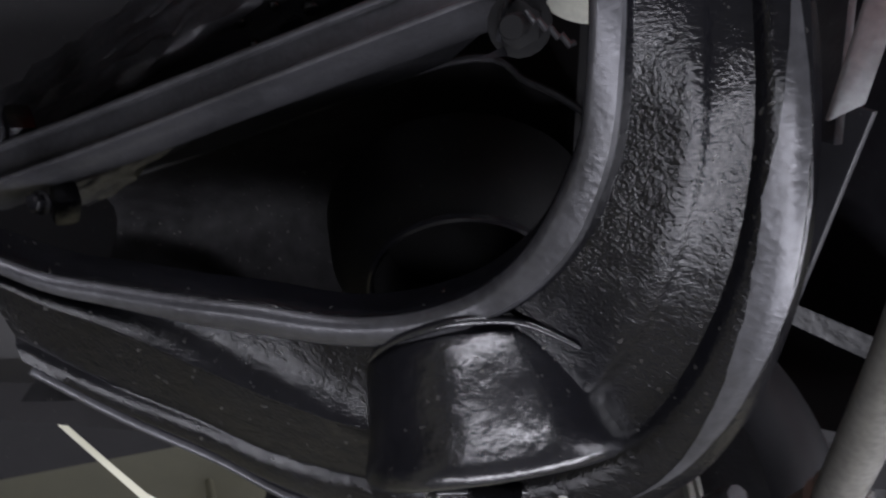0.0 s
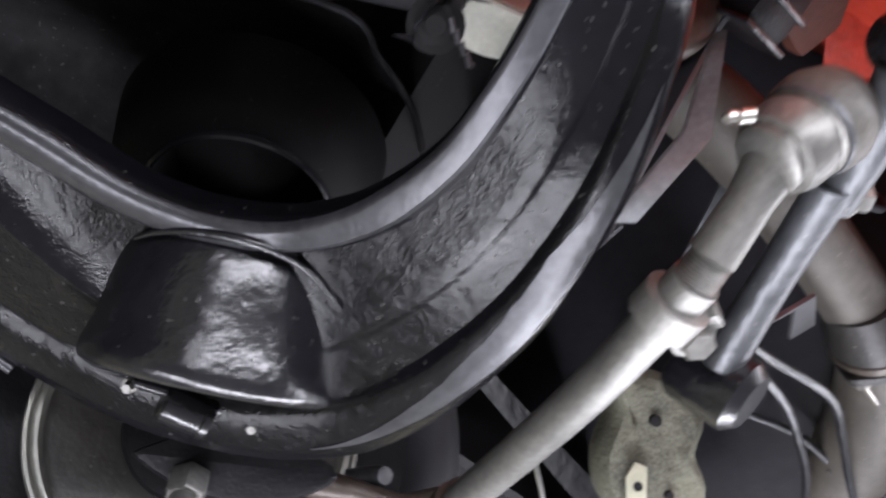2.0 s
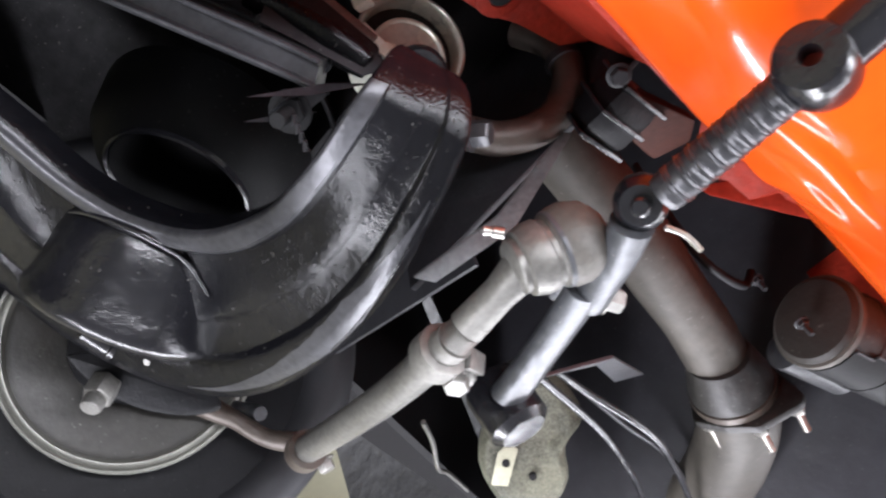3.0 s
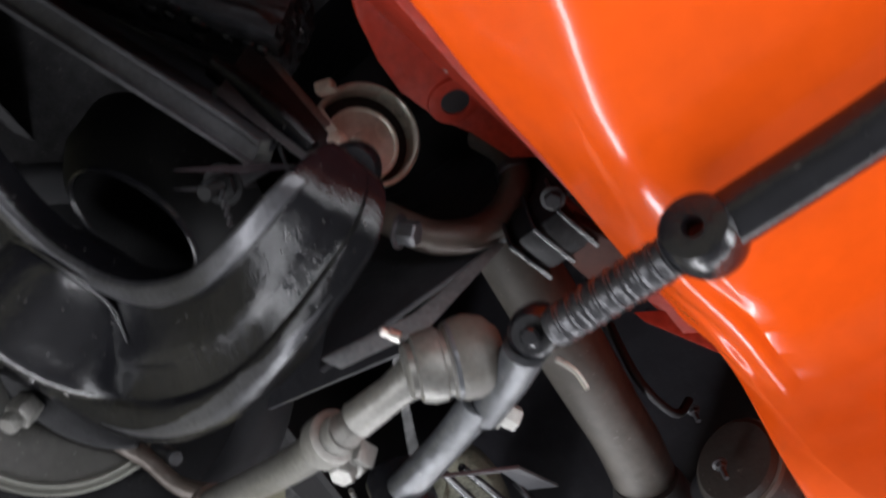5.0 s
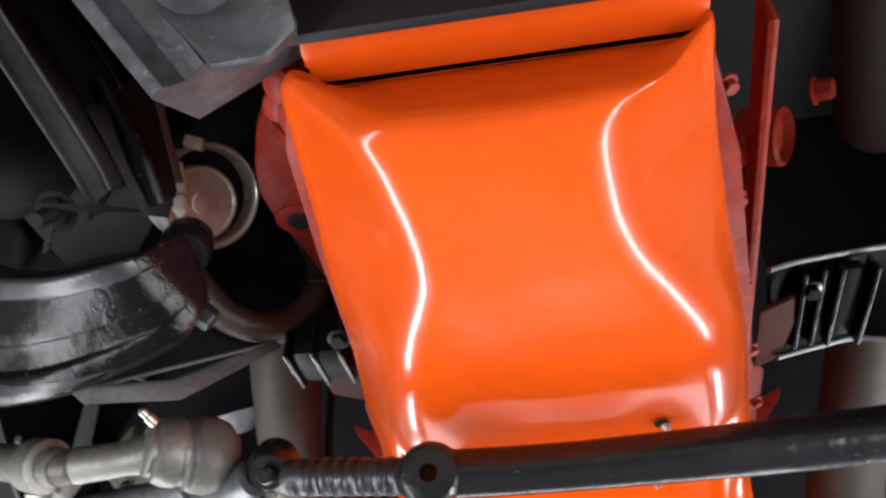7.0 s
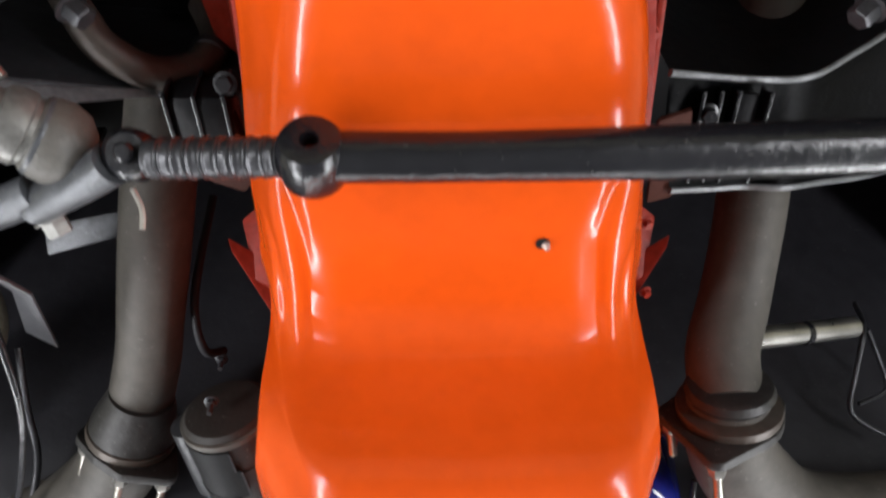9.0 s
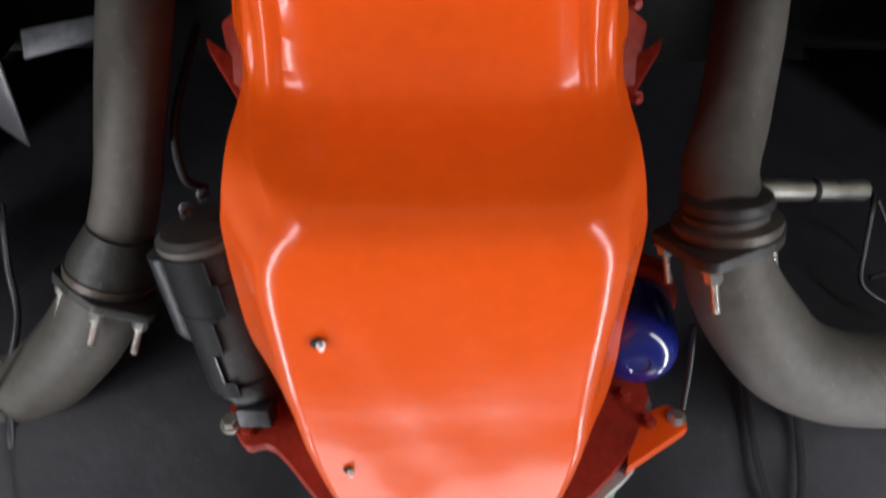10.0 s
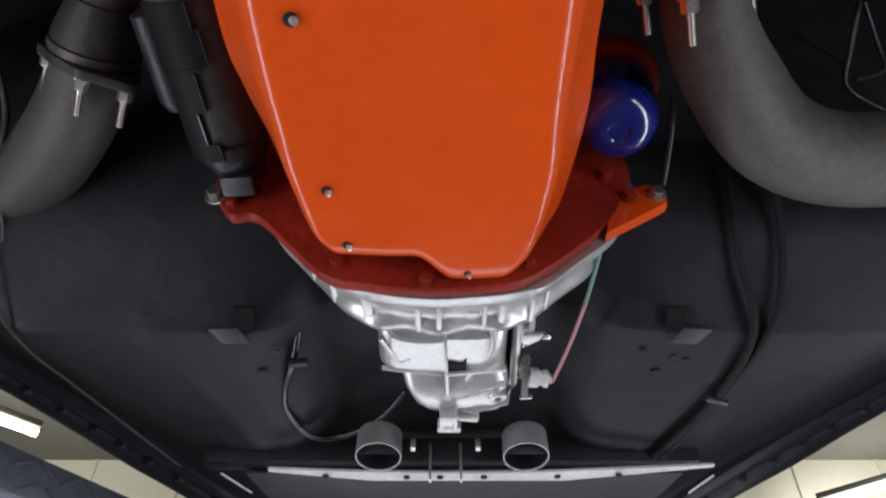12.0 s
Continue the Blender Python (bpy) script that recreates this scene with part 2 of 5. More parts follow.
def place_bolt(name, place, axis, parent, mat, r=0.008, head=0.006, shank=0.0, label=""):
    return part(name, hex_bolt(place, axis, r, head, shank), mat, parent, label)


def mirrored(p, middle=-0.02):
    return (2 * middle - p[0], p[1], p[2])


# ---- the workshop ----
def room():
    whole("floor", box((0, 2, -0.05), (16, 20, 0.1), bevel=0), CONCRETE, "grey concrete workshop floor", "floor", kind="structure")
    whole("ceiling", box((0, 2, 6.05), (16, 20, 0.1), bevel=0), CEILING, "pale sheet ceiling of the workshop", "ceiling", kind="structure")
    for name, c, s in (("wall_north", (0, 8.1, 3), (16, 0.2, 6)), ("wall_south", (0, -8.1, 3), (16, 0.2, 6)),
                       ("wall_west", (-8.1, 2, 3), (0.2, 20, 6)), ("wall_east", (8.1, 2, 3), (0.2, 20, 6))):
        wall = whole(name, box(c, s, bevel=0), WALL, "cream panelled workshop wall", "wall", kind="structure")
        if name == "wall_north":
            for k in range(13):
                part("joint", box((-6 + k, 7.99, 3), (0.03, 0.02, 6), bevel=0.004), WALL, wall)


room()


def oil_pan():
    t = thing("oil_pan", (-0.03, 0.1, 1.88), "glossy orange stamped steel engine oil pan with a deep rear sump", "oil pan")
    # y, bottom z, fold left x, fold right x, side left x, side right x, fold radius
    st = [(-0.236, 2.109, -0.098, 0.010, -0.122, 0.032, 0.004), (-0.240, 2.098, -0.097, 0.010, -0.125, 0.035, 0.010),
          (-0.246, 2.080, -0.096, 0.009, -0.131, 0.038, 0.020), (-0.247, 2.068, -0.094, 0.008, -0.137, 0.040, 0.026), (-0.240, 2.062, -0.101, -0.006, -0.143, 0.042, 0.030), (-0.222, 2.059, -0.099, -0.011, -0.146, 0.044, 0.034), (-0.180, 2.057, -0.095, -0.004, -0.150, 0.050, 0.036),
          (-0.150, 2.055, -0.096, 0.007, -0.153, 0.056, 0.036), (-0.120, 2.053, -0.104, 0.024, -0.157, 0.062, 0.036), (-0.086, 2.050, -0.114, 0.042, -0.160, 0.070, 0.034), (-0.050, 2.048, -0.122, 0.052, -0.162, 0.078, 0.032), (-0.010, 2.045, -0.128, 0.058, -0.166, 0.086, 0.032),
          (0.050, 2.040, -0.135, 0.065, -0.171, 0.094, 0.032), (0.100, 2.036, -0.140, 0.071, -0.172, 0.102, 0.030), (0.122, 2.031, -0.142, 0.073, -0.173, 0.105, 0.030),
          (0.136, 2.020, -0.140, 0.074, -0.168, 0.102, 0.028), (0.143, 2.003, -0.138, 0.073, -0.165, 0.100, 0.028), (0.147, 1.980, -0.134, 0.071, -0.164, 0.100, 0.028),
          (0.150, 1.955, -0.128, 0.069, -0.164, 0.100, 0.032), (0.154, 1.932, -0.119, 0.065, -0.165, 0.101, 0.036), (0.163, 1.915, -0.114, 0.064, -0.166, 0.102, 0.036), (0.178, 1.907, -0.123, 0.070, -0.168, 0.104, 0.030),
          (0.205, 1.903, -0.130, 0.072, -0.171, 0.107, 0.026), (0.285, 1.897, -0.128, 0.071, -0.169, 0.105, 0.019), (0.325, 1.895, -0.124, 0.071, -0.160, 0.106, 0.016), (0.370, 1.892, -0.119, 0.071, -0.146, 0.103, 0.014),
          (0.430, 1.889, -0.108, 0.060, -0.131, 0.092, 0.012), (0.452, 1.889, -0.098, 0.048, -0.122, 0.080, 0.012),
          (0.463, 1.896, -0.092, 0.040, -0.116, 0.073, 0.012), (0.468, 1.915, -0.087, 0.035, -0.112, 0.067, 0.012)]
    fine = [spline([(s[k], s[k + 1], 0) if k + 1 < 7 else (s[k], 0, 0) for s in st], 7) for k in (0, 2, 4, 6)]
    top = 2.109
    turn21 = math.sin(radians(21))
    # centres of the pressed flutes ahead of the step: y, x, and their half width and depth
    flutes = (((0.005, -0.141), (0.04, -0.134), (0.075, -0.1300), (0.11, -0.1295), (0.15, -0.132), 0.0060, 0.0052),
              ((0.060, -0.154), (0.085, -0.1520), (0.11, -0.1505), (0.13, -0.1505), (0.15, -0.151), 0.0046, 0.0048),
              ((0.005, 0.069), (0.03, 0.0590), (0.065, 0.0560), (0.11, 0.0620), (0.15, 0.067), 0.0056, 0.0052),
              ((0.075, 0.085), (0.09, 0.0810), (0.11, 0.0815), (0.13, 0.0840), (0.15, 0.086), 0.0046, 0.0048))

    def fluted(x, y):
        h = 0.0
        for f in flutes:
            way, wide, deep = f[:5], f[5], f[6]
            if way[0][0] - 0.015 < y < 0.150:
                c = float(np.interp(y, [q[0] for q in way], [q[1] for q in way]))
                fade = min(1.0, (y - way[0][0] + 0.015) / 0.030) * min(1.0, max(0.0, (0.150 - y) / 0.014))
                h += deep * fade * math.exp(-((x - c) / wide) ** 2)
        # shallow dents where the flutes begin
        h += 0.0022 * math.exp(-((x + 0.132) / 0.014) ** 2 - ((y + 0.002) / 0.016) ** 2)
        h += 0.0012 * math.exp(-((x - 0.062) / 0.012) ** 2 - ((y - 0.012) / 0.014) ** 2)
        return h

    def flank(reach, tall, r):
        """The side's lean for a fold of radius r that starts reach inside the wall."""
        lo, hi = radians(22), radians(89)
        for _ in range(30):
            a = (lo + hi) / 2
            if r * math.sin(a) + (tall - r * (1 - math.cos(a))) / math.tan(a) - r * turn21 > reach:
                lo = a
            else:
                hi = a
        return (lo + hi) / 2

    def half(fold, side, zb, r, sign):
        """From the top of the wall, down the flank and round the fold to the flat."""
        zs = min(zb + 0.058, top - 0.003)
        r = min(r, (zs - zb) * 0.9)
        a = flank(max(0.002, abs(side - fold)), zs - zb, r)
        flat = fold - sign * r * turn21
        edge = (flat + sign * r * math.sin(a), zb + r * (1 - math.cos(a)))
        out = [(side, top), (side, zs + (top - zs) * 0.5), (side, min(top - 0.001, zs + 0.006))]
        wall = [(side + (edge[0] - side) * k / 14, zs + (edge[1] - zs) * k / 14) for k in range(1, 14)]
        wall[0] = (wall[0][0] * 0.6 + side * 0.4, wall[0][1])
        arc = [(flat + sign * r * math.sin(a * (1 - k / 22)), zb + r * (1 - math.cos(a * (1 - k / 22)))) for k in range(23)]
        return out + wall + arc

    bm, rings = bmesh.new(), []
    for a, b, c, d in zip(*fine):
        y, zb, xl, xr, sl, sr, r = a.x, a.y, b.x, b.y, c.x, c.y, d.x
        left, right = half(xl, sl, zb, r, -1), half(xr, sr, zb, r, 1)
        fl, fr = left[-1][0], right[-1][0]
        n = 17
        mid = [(fl + (fr - fl) * k / (n + 1), zb - 0.0016 * math.sin(math.pi * k / (n + 1))) for k in range(1, n + 1)]
        ring = []
        for k, (x, z) in enumerate(left + mid + right[::-1]):
            low = z < top - 0.004
            z += fluted(x, y) if low else 0.0
            z += 0.0005 * math.sin(41 * y + 23 * x) + 0.0004 * math.sin(87 * x - 35 * y) if low else 0.0
            ring.append(Vector((x, y, z)))
        # the tail bulges back on one side
        far = max(0.0, (y - 0.36) / 0.10)
        for q in ring:
            k = max(0.0, min(1.0, (q.x + 0.030) / 0.030))
            q.y += 0.017 * far * k * k * (3 - 2 * k) - 0.012 * far * (1 - k)
        rings.append(ring)
    skin(bm, rings, closed=True)
    part("body", bm, ORANGE, t)
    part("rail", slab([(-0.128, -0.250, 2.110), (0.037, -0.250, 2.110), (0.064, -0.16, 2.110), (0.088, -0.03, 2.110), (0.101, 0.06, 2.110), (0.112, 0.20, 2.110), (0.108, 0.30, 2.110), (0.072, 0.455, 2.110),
                       (-0.118, 0.455, 2.110), (-0.158, 0.30, 2.110), (-0.174, 0.20, 2.110), (-0.172, 0.06, 2.110), (-0.165, -0.05, 2.110), (-0.161, -0.12, 2.110), (-0.154, -0.20, 2.110), (-0.146, -0.226, 2.110)], 0.006, (0, 0, 1)), ORANGE_DEEP, t)
    for p, r in (((-0.105, 0.242, 1.8990), 0.0052), ((-0.096, 0.378, 1.8905), 0.004), ((-0.085, 0.434, 1.8885), 0.004), ((0.020, 0.061, 2.0382), 0.0045), ((0.022, -0.012, 2.0435), 0.0045), ((0.012, 0.466, 1.8880), 0.003)):
        # no recess: its shade is a dark disc under the bolt
        seat = part("bolt_seat", turned([(r, 0), (r, 0.0012), (r * 0.8, 0.0016)], p, (0.02, 0.05, -1), 20), DEEP_BLACK, t, "dark disc for the shaded recess round the bolt")
        place_bolt("bolt", Vector(p) + Vector((r * 0.35, 0.0, -0.0014)), (0.25, 0.1, -1), seat, STEEL, r * 0.45, 0.0025)
    for k in range(6):
        y = -0.20 + 0.08 * k
        place_bolt("rail_bolt", (0.050 + 0.19 * (y + 0.22), y, 2.118), (0.3, 0, -1), t, ORANGE_DEEP, 0.004, 0.004)
    return t


oil_pan()


# ---- engine ----
def engine():
    t = thing("engine_block", (-0.03, 0.1, 2.12), "orange enamelled cast iron engine block above the pan", "engine")
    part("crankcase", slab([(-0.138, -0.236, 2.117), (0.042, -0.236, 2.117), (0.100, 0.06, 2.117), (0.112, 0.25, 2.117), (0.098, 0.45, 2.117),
                            (-0.135, 0.45, 2.117), (-0.170, 0.25, 2.117), (-0.170, 0.06, 2.117), (-0.154, -0.20, 2.117)], 0.32, (0, 0, 1), 0.006), ORANGE_DEEP, t)
    for s in (1, -1):
        m = (lambda p: p) if s > 0 else (lambda p: mirrored(p, -0.032))
        if s < 0:
            part("rib", beam(m((-0.140, -0.22, 2.144)), m((-0.174, 0.12, 2.144)), 0.006, 0.022), ORANGE_DEEP, t)
        part("web", slab([m(q) for q in ((-0.165, 0.13, 2.18), (-0.205, 0.160, 2.166), (-0.195, 0.195, 2.13), (-0.165, 0.205, 2.12))], 0.008, (0, 1, 0.4), 0.002), ORANGE_DEEP, t)
        part("web", slab([m(q) for q in ((-0.165, 0.20, 2.14), (-0.215, 0.165, 2.150), (-0.212, 0.172, 2.142), (-0.172, 0.235, 2.105), (-0.165, 0.235, 2.105))], 0.005, (0, 1, 0.4), 0.001), ORANGE_DEEP, t)
    ear = [(-0.150, -0.205, 2.196), (-0.180, -0.176, 2.196), (-0.202, -0.142, 2.197), (-0.214, -0.112, 2.198), (-0.220, -0.086, 2.199), (-0.218, -0.052, 2.200), (-0.211, -0.030, 2.201), (-0.205, 0.012, 2.202), (-0.190, 0.030, 2.203), (-0.150, 0.034, 2.203)]
    flange = part("side_flange", slab(ear, 0.014, (0, -0.1, 1), 0.004), ORANGE_DEEP, t)
    part("flange_hole", turned([(0.0095, 0), (0.0095, 0.0012)], (-0.200, -0.055, 2.2005), (0, 0.1, -1), 24), RUBBER, flange, "dark through hole")
    part("hole_boss", turned([(0.0185, 0), (0.0180, 0.0022), (0.0145, 0.0030), (0.0100, 0.0028), (0.0098, 0.0005)], (-0.200, -0.055, 2.2015), (0, 0.1, -1), 28, caps=False), ORANGE_DEEP, flange)
    part("flange_dimple", turned([(0.007, 0.0), (0.006, 0.0012), (0.001, 0.0013)], (-0.206, -0.090, 2.2005), (0, 0.1, -1), 18), MOUNT, flange)
    part("flange_web", slab([(-0.158, -0.19, 2.13), (-0.190, -0.150, 2.196), (-0.190, 0.02, 2.200), (-0.168, 0.02, 2.13)], 0.006, (1, 0, 0.4), 0.002), ORANGE_DEEP, flange)
    for q, r in (((-0.147, -0.226, 2.131), 0.0105), ((-0.145, -0.207, 2.128), 0.0115), ((-0.166, -0.186, 2.165), 0.010)):
        part("front_boss", turned([(r * 1.1, -0.016), (r, 0.004), (r * 0.8, 0.008), (r * 0.3, 0.010)], q, (-0.35, -0.35, -0.85), 20), ORANGE_DEEP, t)
    part("mount_bracket", slab([(-0.186, 0.036, 2.138), (-0.214, 0.052, 2.142), (-0.217, 0.102, 2.146), (-0.190, 0.110, 2.142), (-0.176, 0.09, 2.136)], 0.014, (0, 0, 1), 0.004), MOUNT, t, "oily red-brown mount bracket")
    part("mount_bracket", slab([(0.116, 0.050, 2.150), (0.143, 0.046, 2.158), (0.150, 0.085, 2.160), (0.147, 0.132, 2.158), (0.124, 0.132, 2.150)], 0.006, (0, 0, 1), 0.004), MOUNT, t, "oily red-brown mount bracket")
    boss = part("core_plug_boss", turned([(0.022, -0.03), (0.022, 0.0), (0.019, 0.002), (0.017, -0.006), (0.0, -0.007)], (0.150, -0.022, 2.255), (0.8, -0.35, -0.5), 28), ORANGE_DEEP, t)
    place_bolt("block_bolt", (0.178, -0.035, 2.285), (0.8, -0.4, -0.4), t, ORANGE_DEEP, 0.008, 0.012)
    place_bolt("block_bolt", (-0.181, -0.080, 2.197), (-0.2, -0.4, -0.9), t, STEEL, 0.0055, 0.007)
    part("timing_cover", box((-0.045, -0.2495, 2.205), (0.172, 0.027, 0.195), bevel=0.008), ORANGE, t)
    part("front_seal", box((-0.045, -0.2660, 2.204), (0.19, 0.005, 0.203), bevel=0.001), RUBBER, t, "black rubber seal")
    part("balancer_groove", turned([(0.094, -0.014), (0.094, 0.016)], (-0.045, -0.284, 2.215), (0, 1, 0), 40), RUBBER, t, "black rubber ring")
    part("balancer", turned([(0.09, -0.06), (0.108, -0.055), (0.108, -0.008), (0.104, -0.005)], (-0.045, -0.276, 2.215), (0, 1, 0), 40), ORANGE, t)
    cover = [(-0.228, 0.48, 2.010), (-0.206, 0.48, 1.976), (-0.178, 0.48, 1.973), (-0.115, 0.48, 1.903), (-0.075, 0.48, 1.889),
             (-0.022, 0.48, 1.883), (0.030, 0.48, 1.887), (0.071, 0.48, 1.899), (0.140, 0.48, 1.962), (0.175, 0.48, 2.030), (0.175, 0.48, 2.20), (-0.228, 0.48, 2.20)]
    cover = spline(cover[:10], 4) + [Vector(q) for q in cover[10:]]
    # orange cover in shadow: its shade is put into the deeper colour
    cover_plate = part("flywheel_cover", slab(cover, 0.012, (0, 1, 0), 0.002), ORANGE_DEEP, t)
    part("corner_ear", slab([(0.14, 0.482, 1.952), (0.190, 0.482, 1.985), (0.205, 0.482, 1.995), (0.207, 0.482, 2.012), (0.19, 0.482, 2.022), (0.150, 0.482, 2.006)], 0.014, (0, 1, 0), 0.003), ORANGE, t)
    for p in ((-0.100, 0.479, 1.912), (0.066, 0.479, 1.912), (-0.206, 0.479, 1.990), (0.168, 0.479, 2.000), (0.15, 0.479, 2.03), (-0.022, 0.479, 1.892)):
        place_bolt("cover_bolt", p, (0, -1, -0.1), cover_plate, ORANGE_DEEP, 0.0058, 0.005)
    place_bolt("ear_bolt", (0.196, 0.481, 2.005), (0, -1, -0.1), t, STEEL, 0.0065, 0.005)
    place_bolt("ear_bolt", (-0.222, 0.476, 1.996), (0, -1, -0.1), t, STEEL, 0.0075, 0.008)


engine()


def gearbox():
    t = thing("gearbox", (-0.01, 0.6, 1.9), "bright cast aluminium bell housing and gearbox behind the engine", "gearbox")
    rim = [(-0.212, 2.03), (-0.193, 1.998), (-0.170, 1.970), (-0.145, 1.940), (-0.118, 1.908), (-0.100, 1.897), (-0.078, 1.889), (-0.050, 1.884), (-0.022, 1.882), (0.006, 1.884), (0.033, 1.887),
           (0.055, 1.892), (0.073, 1.899), (0.105, 1.928), (0.140, 1.960), (0.160, 2.0), (0.170, 2.03), (0.15, 2.15), (-0.2, 2.15)]

    fine_rim = [q for q in spline([(x, z, 0) for x, z in rim[:17]], 5)] + [Vector((0.15, 2.15, 0)), Vector((-0.2, 2.15, 0))]

    def ring(y, f, dz, scallop=0.0):
        out = []
        for q in fine_rim:
            wave = scallop * (0.5 + 0.5 * math.cos(2 * math.pi * (q.x + 0.022) / 0.062)) * (1 if abs(q.x + 0.02) < 0.10 and q.y < 2.0 else 0)
            out.append(Vector((-0.014 + (q.x + 0.024) * f, y, 2.02 + (q.y - 2.02) * f + dz - wave)))
        return out

    bm = bmesh.new()
    skin(bm, [ring(0.493, 1.0, 0), ring(0.503, 1.0, 0), ring(0.507, 0.985, 0), ring(0.510, 0.955, 0.0), ring(0.530, 0.915, 0.003), ring(0.538, 0.912, 0.004, 0.001), ring(0.544, 0.922, 0.004, 0.005),
              ring(0.549, 0.928, 0.004, 0.006), ring(0.556, 0.924, 0.005, 0.005), ring(0.561, 0.900, 0.007, 0.003), ring(0.564, 0.62, 0.012), ring(0.60, 0.52, 0.02)])
    bell = part("bell_housing", bm, ALU, t)
    under = ring(0.540, 0.92, 0.004)[5:76]
    for x, w, deep in ((-0.135, 0.005, 0), (-0.112, 0.006, 0), (-0.078, 0.010, 0), (-0.031, 0.005, 0), (-0.012, 0.005, 0.002), (0.030, 0.004, 0), (0.046, 0.006, 0.001), (0.075, 0.005, 0.002), (0.090, 0.004, 0)):
        zr = float(np.interp(x, [q.x for q in under], [q.z for q in under]))
        part("rib", beam((x, 0.504, zr + 0.001), (x * 0.98, 0.553, zr + 0.003 - deep), w, 0.014, bevel=0.002), ALU, bell)
    for x, y in ((-0.066, 0.522), (0.018, 0.531), (-0.122, 0.515)):
        zr = float(np.interp(x, [q.x for q in under], [q.z for q in under]))
        part("casting_boss", turned([(0.008, -0.006), (0.007, 0.001), (0.004, 0.002)], (x, y, zr - 0.001), (0, 0.1, -1), 16), ALU, bell)
    # gear case with its shoulder on one side, dished panels and a rounded tail
    bm, rows = bmesh.new(), []
    stations = ((0.558, -0.079, 0.064, 1.956), (0.590, -0.079, 0.063, 1.951), (0.612, -0.078, 0.062, 1.948), (0.622, -0.078, 0.062, 1.940), (0.650, -0.078, 0.062, 1.941), (0.676, -0.079, 0.062, 1.943), (0.682, -0.077, 0.062, 1.944),
                (0.686, -0.058, 0.063, 1.946), (0.700, -0.055, 0.066, 1.940), (0.717, -0.052, 0.067, 1.936), (0.738, -0.044, 0.067, 1.936), (0.752, -0.034, 0.064, 1.940), (0.764, -0.018, 0.050, 1.950), (0.770, -0.010, 0.030, 1.962))
    for y, left, right, zb in stations:
        c, hw, row = (left + right) / 2, (right - left) / 2, []
        for k in range(64):
            a = 2 * math.pi * k / 64
            u, v = math.copysign(abs(math.cos(a)) ** 0.3, math.cos(a)), math.copysign(abs(math.sin(a)) ** 0.3, math.sin(a))
            x = c + hw * u
            dish = 0.0
            if v < 0 and 0.59 < y < 0.76:
                dish = 0.003 * math.exp(-((x + 0.040) / 0.020) ** 2) * math.exp(-((y - 0.655) / 0.03) ** 2) + 0.004 * math.exp(-((x - 0.050) / 0.012) ** 2) * math.exp(-((y - 0.655) / 0.04) ** 2) + 0.003 * math.exp(-((x - 0.030) / 0.02) ** 2) * math.exp(-((y - 0.722) / 0.012) ** 2)
            row.append(Vector((x, y, 2.02 + (2.02 - zb - dish) * v)))
        rows.append(row)
    skin(bm, rows)
    case = part("case", bm, ALU, t)
    part("case_rib", tube([(-0.074, 0.600, 1.957), (-0.060, 0.619, 1.944), (-0.035, 0.625, 1.941), (-0.006, 0.624, 1.941)], 0.0028, 10), ALU, case)
    part("case_rib", tube([(-0.073, 0.624, 1.944), (-0.064, 0.645, 1.944), (-0.055, 0.664, 1.9455), (-0.044, 0.660, 1.9455)], 0.0028, 10), ALU, case)
    part("case_rib", tube([(0.042, 0.585, 1.952), (0.043, 0.620, 1.944), (0.041, 0.650, 1.946), (0.024, 0.686, 1.946), (0.000, 0.727, 1.938)], 0.0030, 10), ALU, case)
    part("case_rib", tube([(-0.074, 0.677, 1.946), (-0.050, 0.682, 1.9455), (-0.010, 0.688, 1.946)], 0.0025, 10), ALU, case)
    part("case_rib", tube([(0.004, 0.724, 1.938), (0.030, 0.716, 1.939), (0.060, 0.703, 1.943)], 0.0025, 10), ALU, case)
    part("seam", beam((-0.006, 0.615, 1.944), (-0.003, 0.715, 1.939), 0.0035, 0.010, bevel=0.0015), ALU, case)
    # casting isn't cut here; the notch's shade is a dark slab
    part("notch", slab([(-0.003, 0.659, 1.9395), (0.012, 0.664, 1.9395), (0.017, 0.655, 1.9400), (0.017, 0.674, 1.9395), (-0.003, 0.675, 1.9390)], 0.003, (0, 0, 1), 0), DEEP_BLACK, case, "dark slab for the shaded notch in the casting")
    part("notch_lip", beam((-0.005, 0.6775, 1.939), (0.060, 0.673, 1.943), 0.0045, 0.008, bevel=0.0015), ALU, case)
    eye = part("bolt_eye", turned([(0.010, -0.010), (0.010, 0.0), (0.008, 0.001), (0.0045, 0.001), (0.0040, -0.004)], (0.053, 0.722, 1.936), (0.1, 0.1, -1), 24), ALU, t)
    place_bolt("eye_bolt", (0.053, 0.722, 1.938), (0.1, 0.1, -1), eye, ZINC, 0.0038, 0.003)
    part("rear_flange", slab([(0.004, 0.742, 1.936), (0.030, 0.750, 1.933), (0.032, 0.744, 1.932), (0.066, 0.737, 1.938), (0.068, 0.715, 1.945), (0.062, 0.728, 1.944), (0.020, 0.734, 1.940)], 0.010, (0, 0.2, 1), 0.002), ALU, t)
    part("rear_step", box((0.018, 0.757, 1.937), (0.030, 0.010, 0.012), (0, 0, 8), 0.003), ALU, t)
    mount = part("tail_mount", box((-0.002, 0.752, 1.932), (0.020, 0.026, 0.016), bevel=0.003), ALU, t)
    for x in (-0.010, 0.006):
        part("mount_cheek", box((x, 0.752, 1.929), (0.004, 0.032, 0.016), bevel=0.0015), ALU, mount)
    part("tail_foot", box((-0.001, 0.770, 1.932), (0.027, 0.012, 0.014), bevel=0.0025), ALU, mount)
    part("tail_foot", box((-0.001, 0.779, 1.934), (0.024, 0.006, 0.010), bevel=0.0015), ALU, mount)
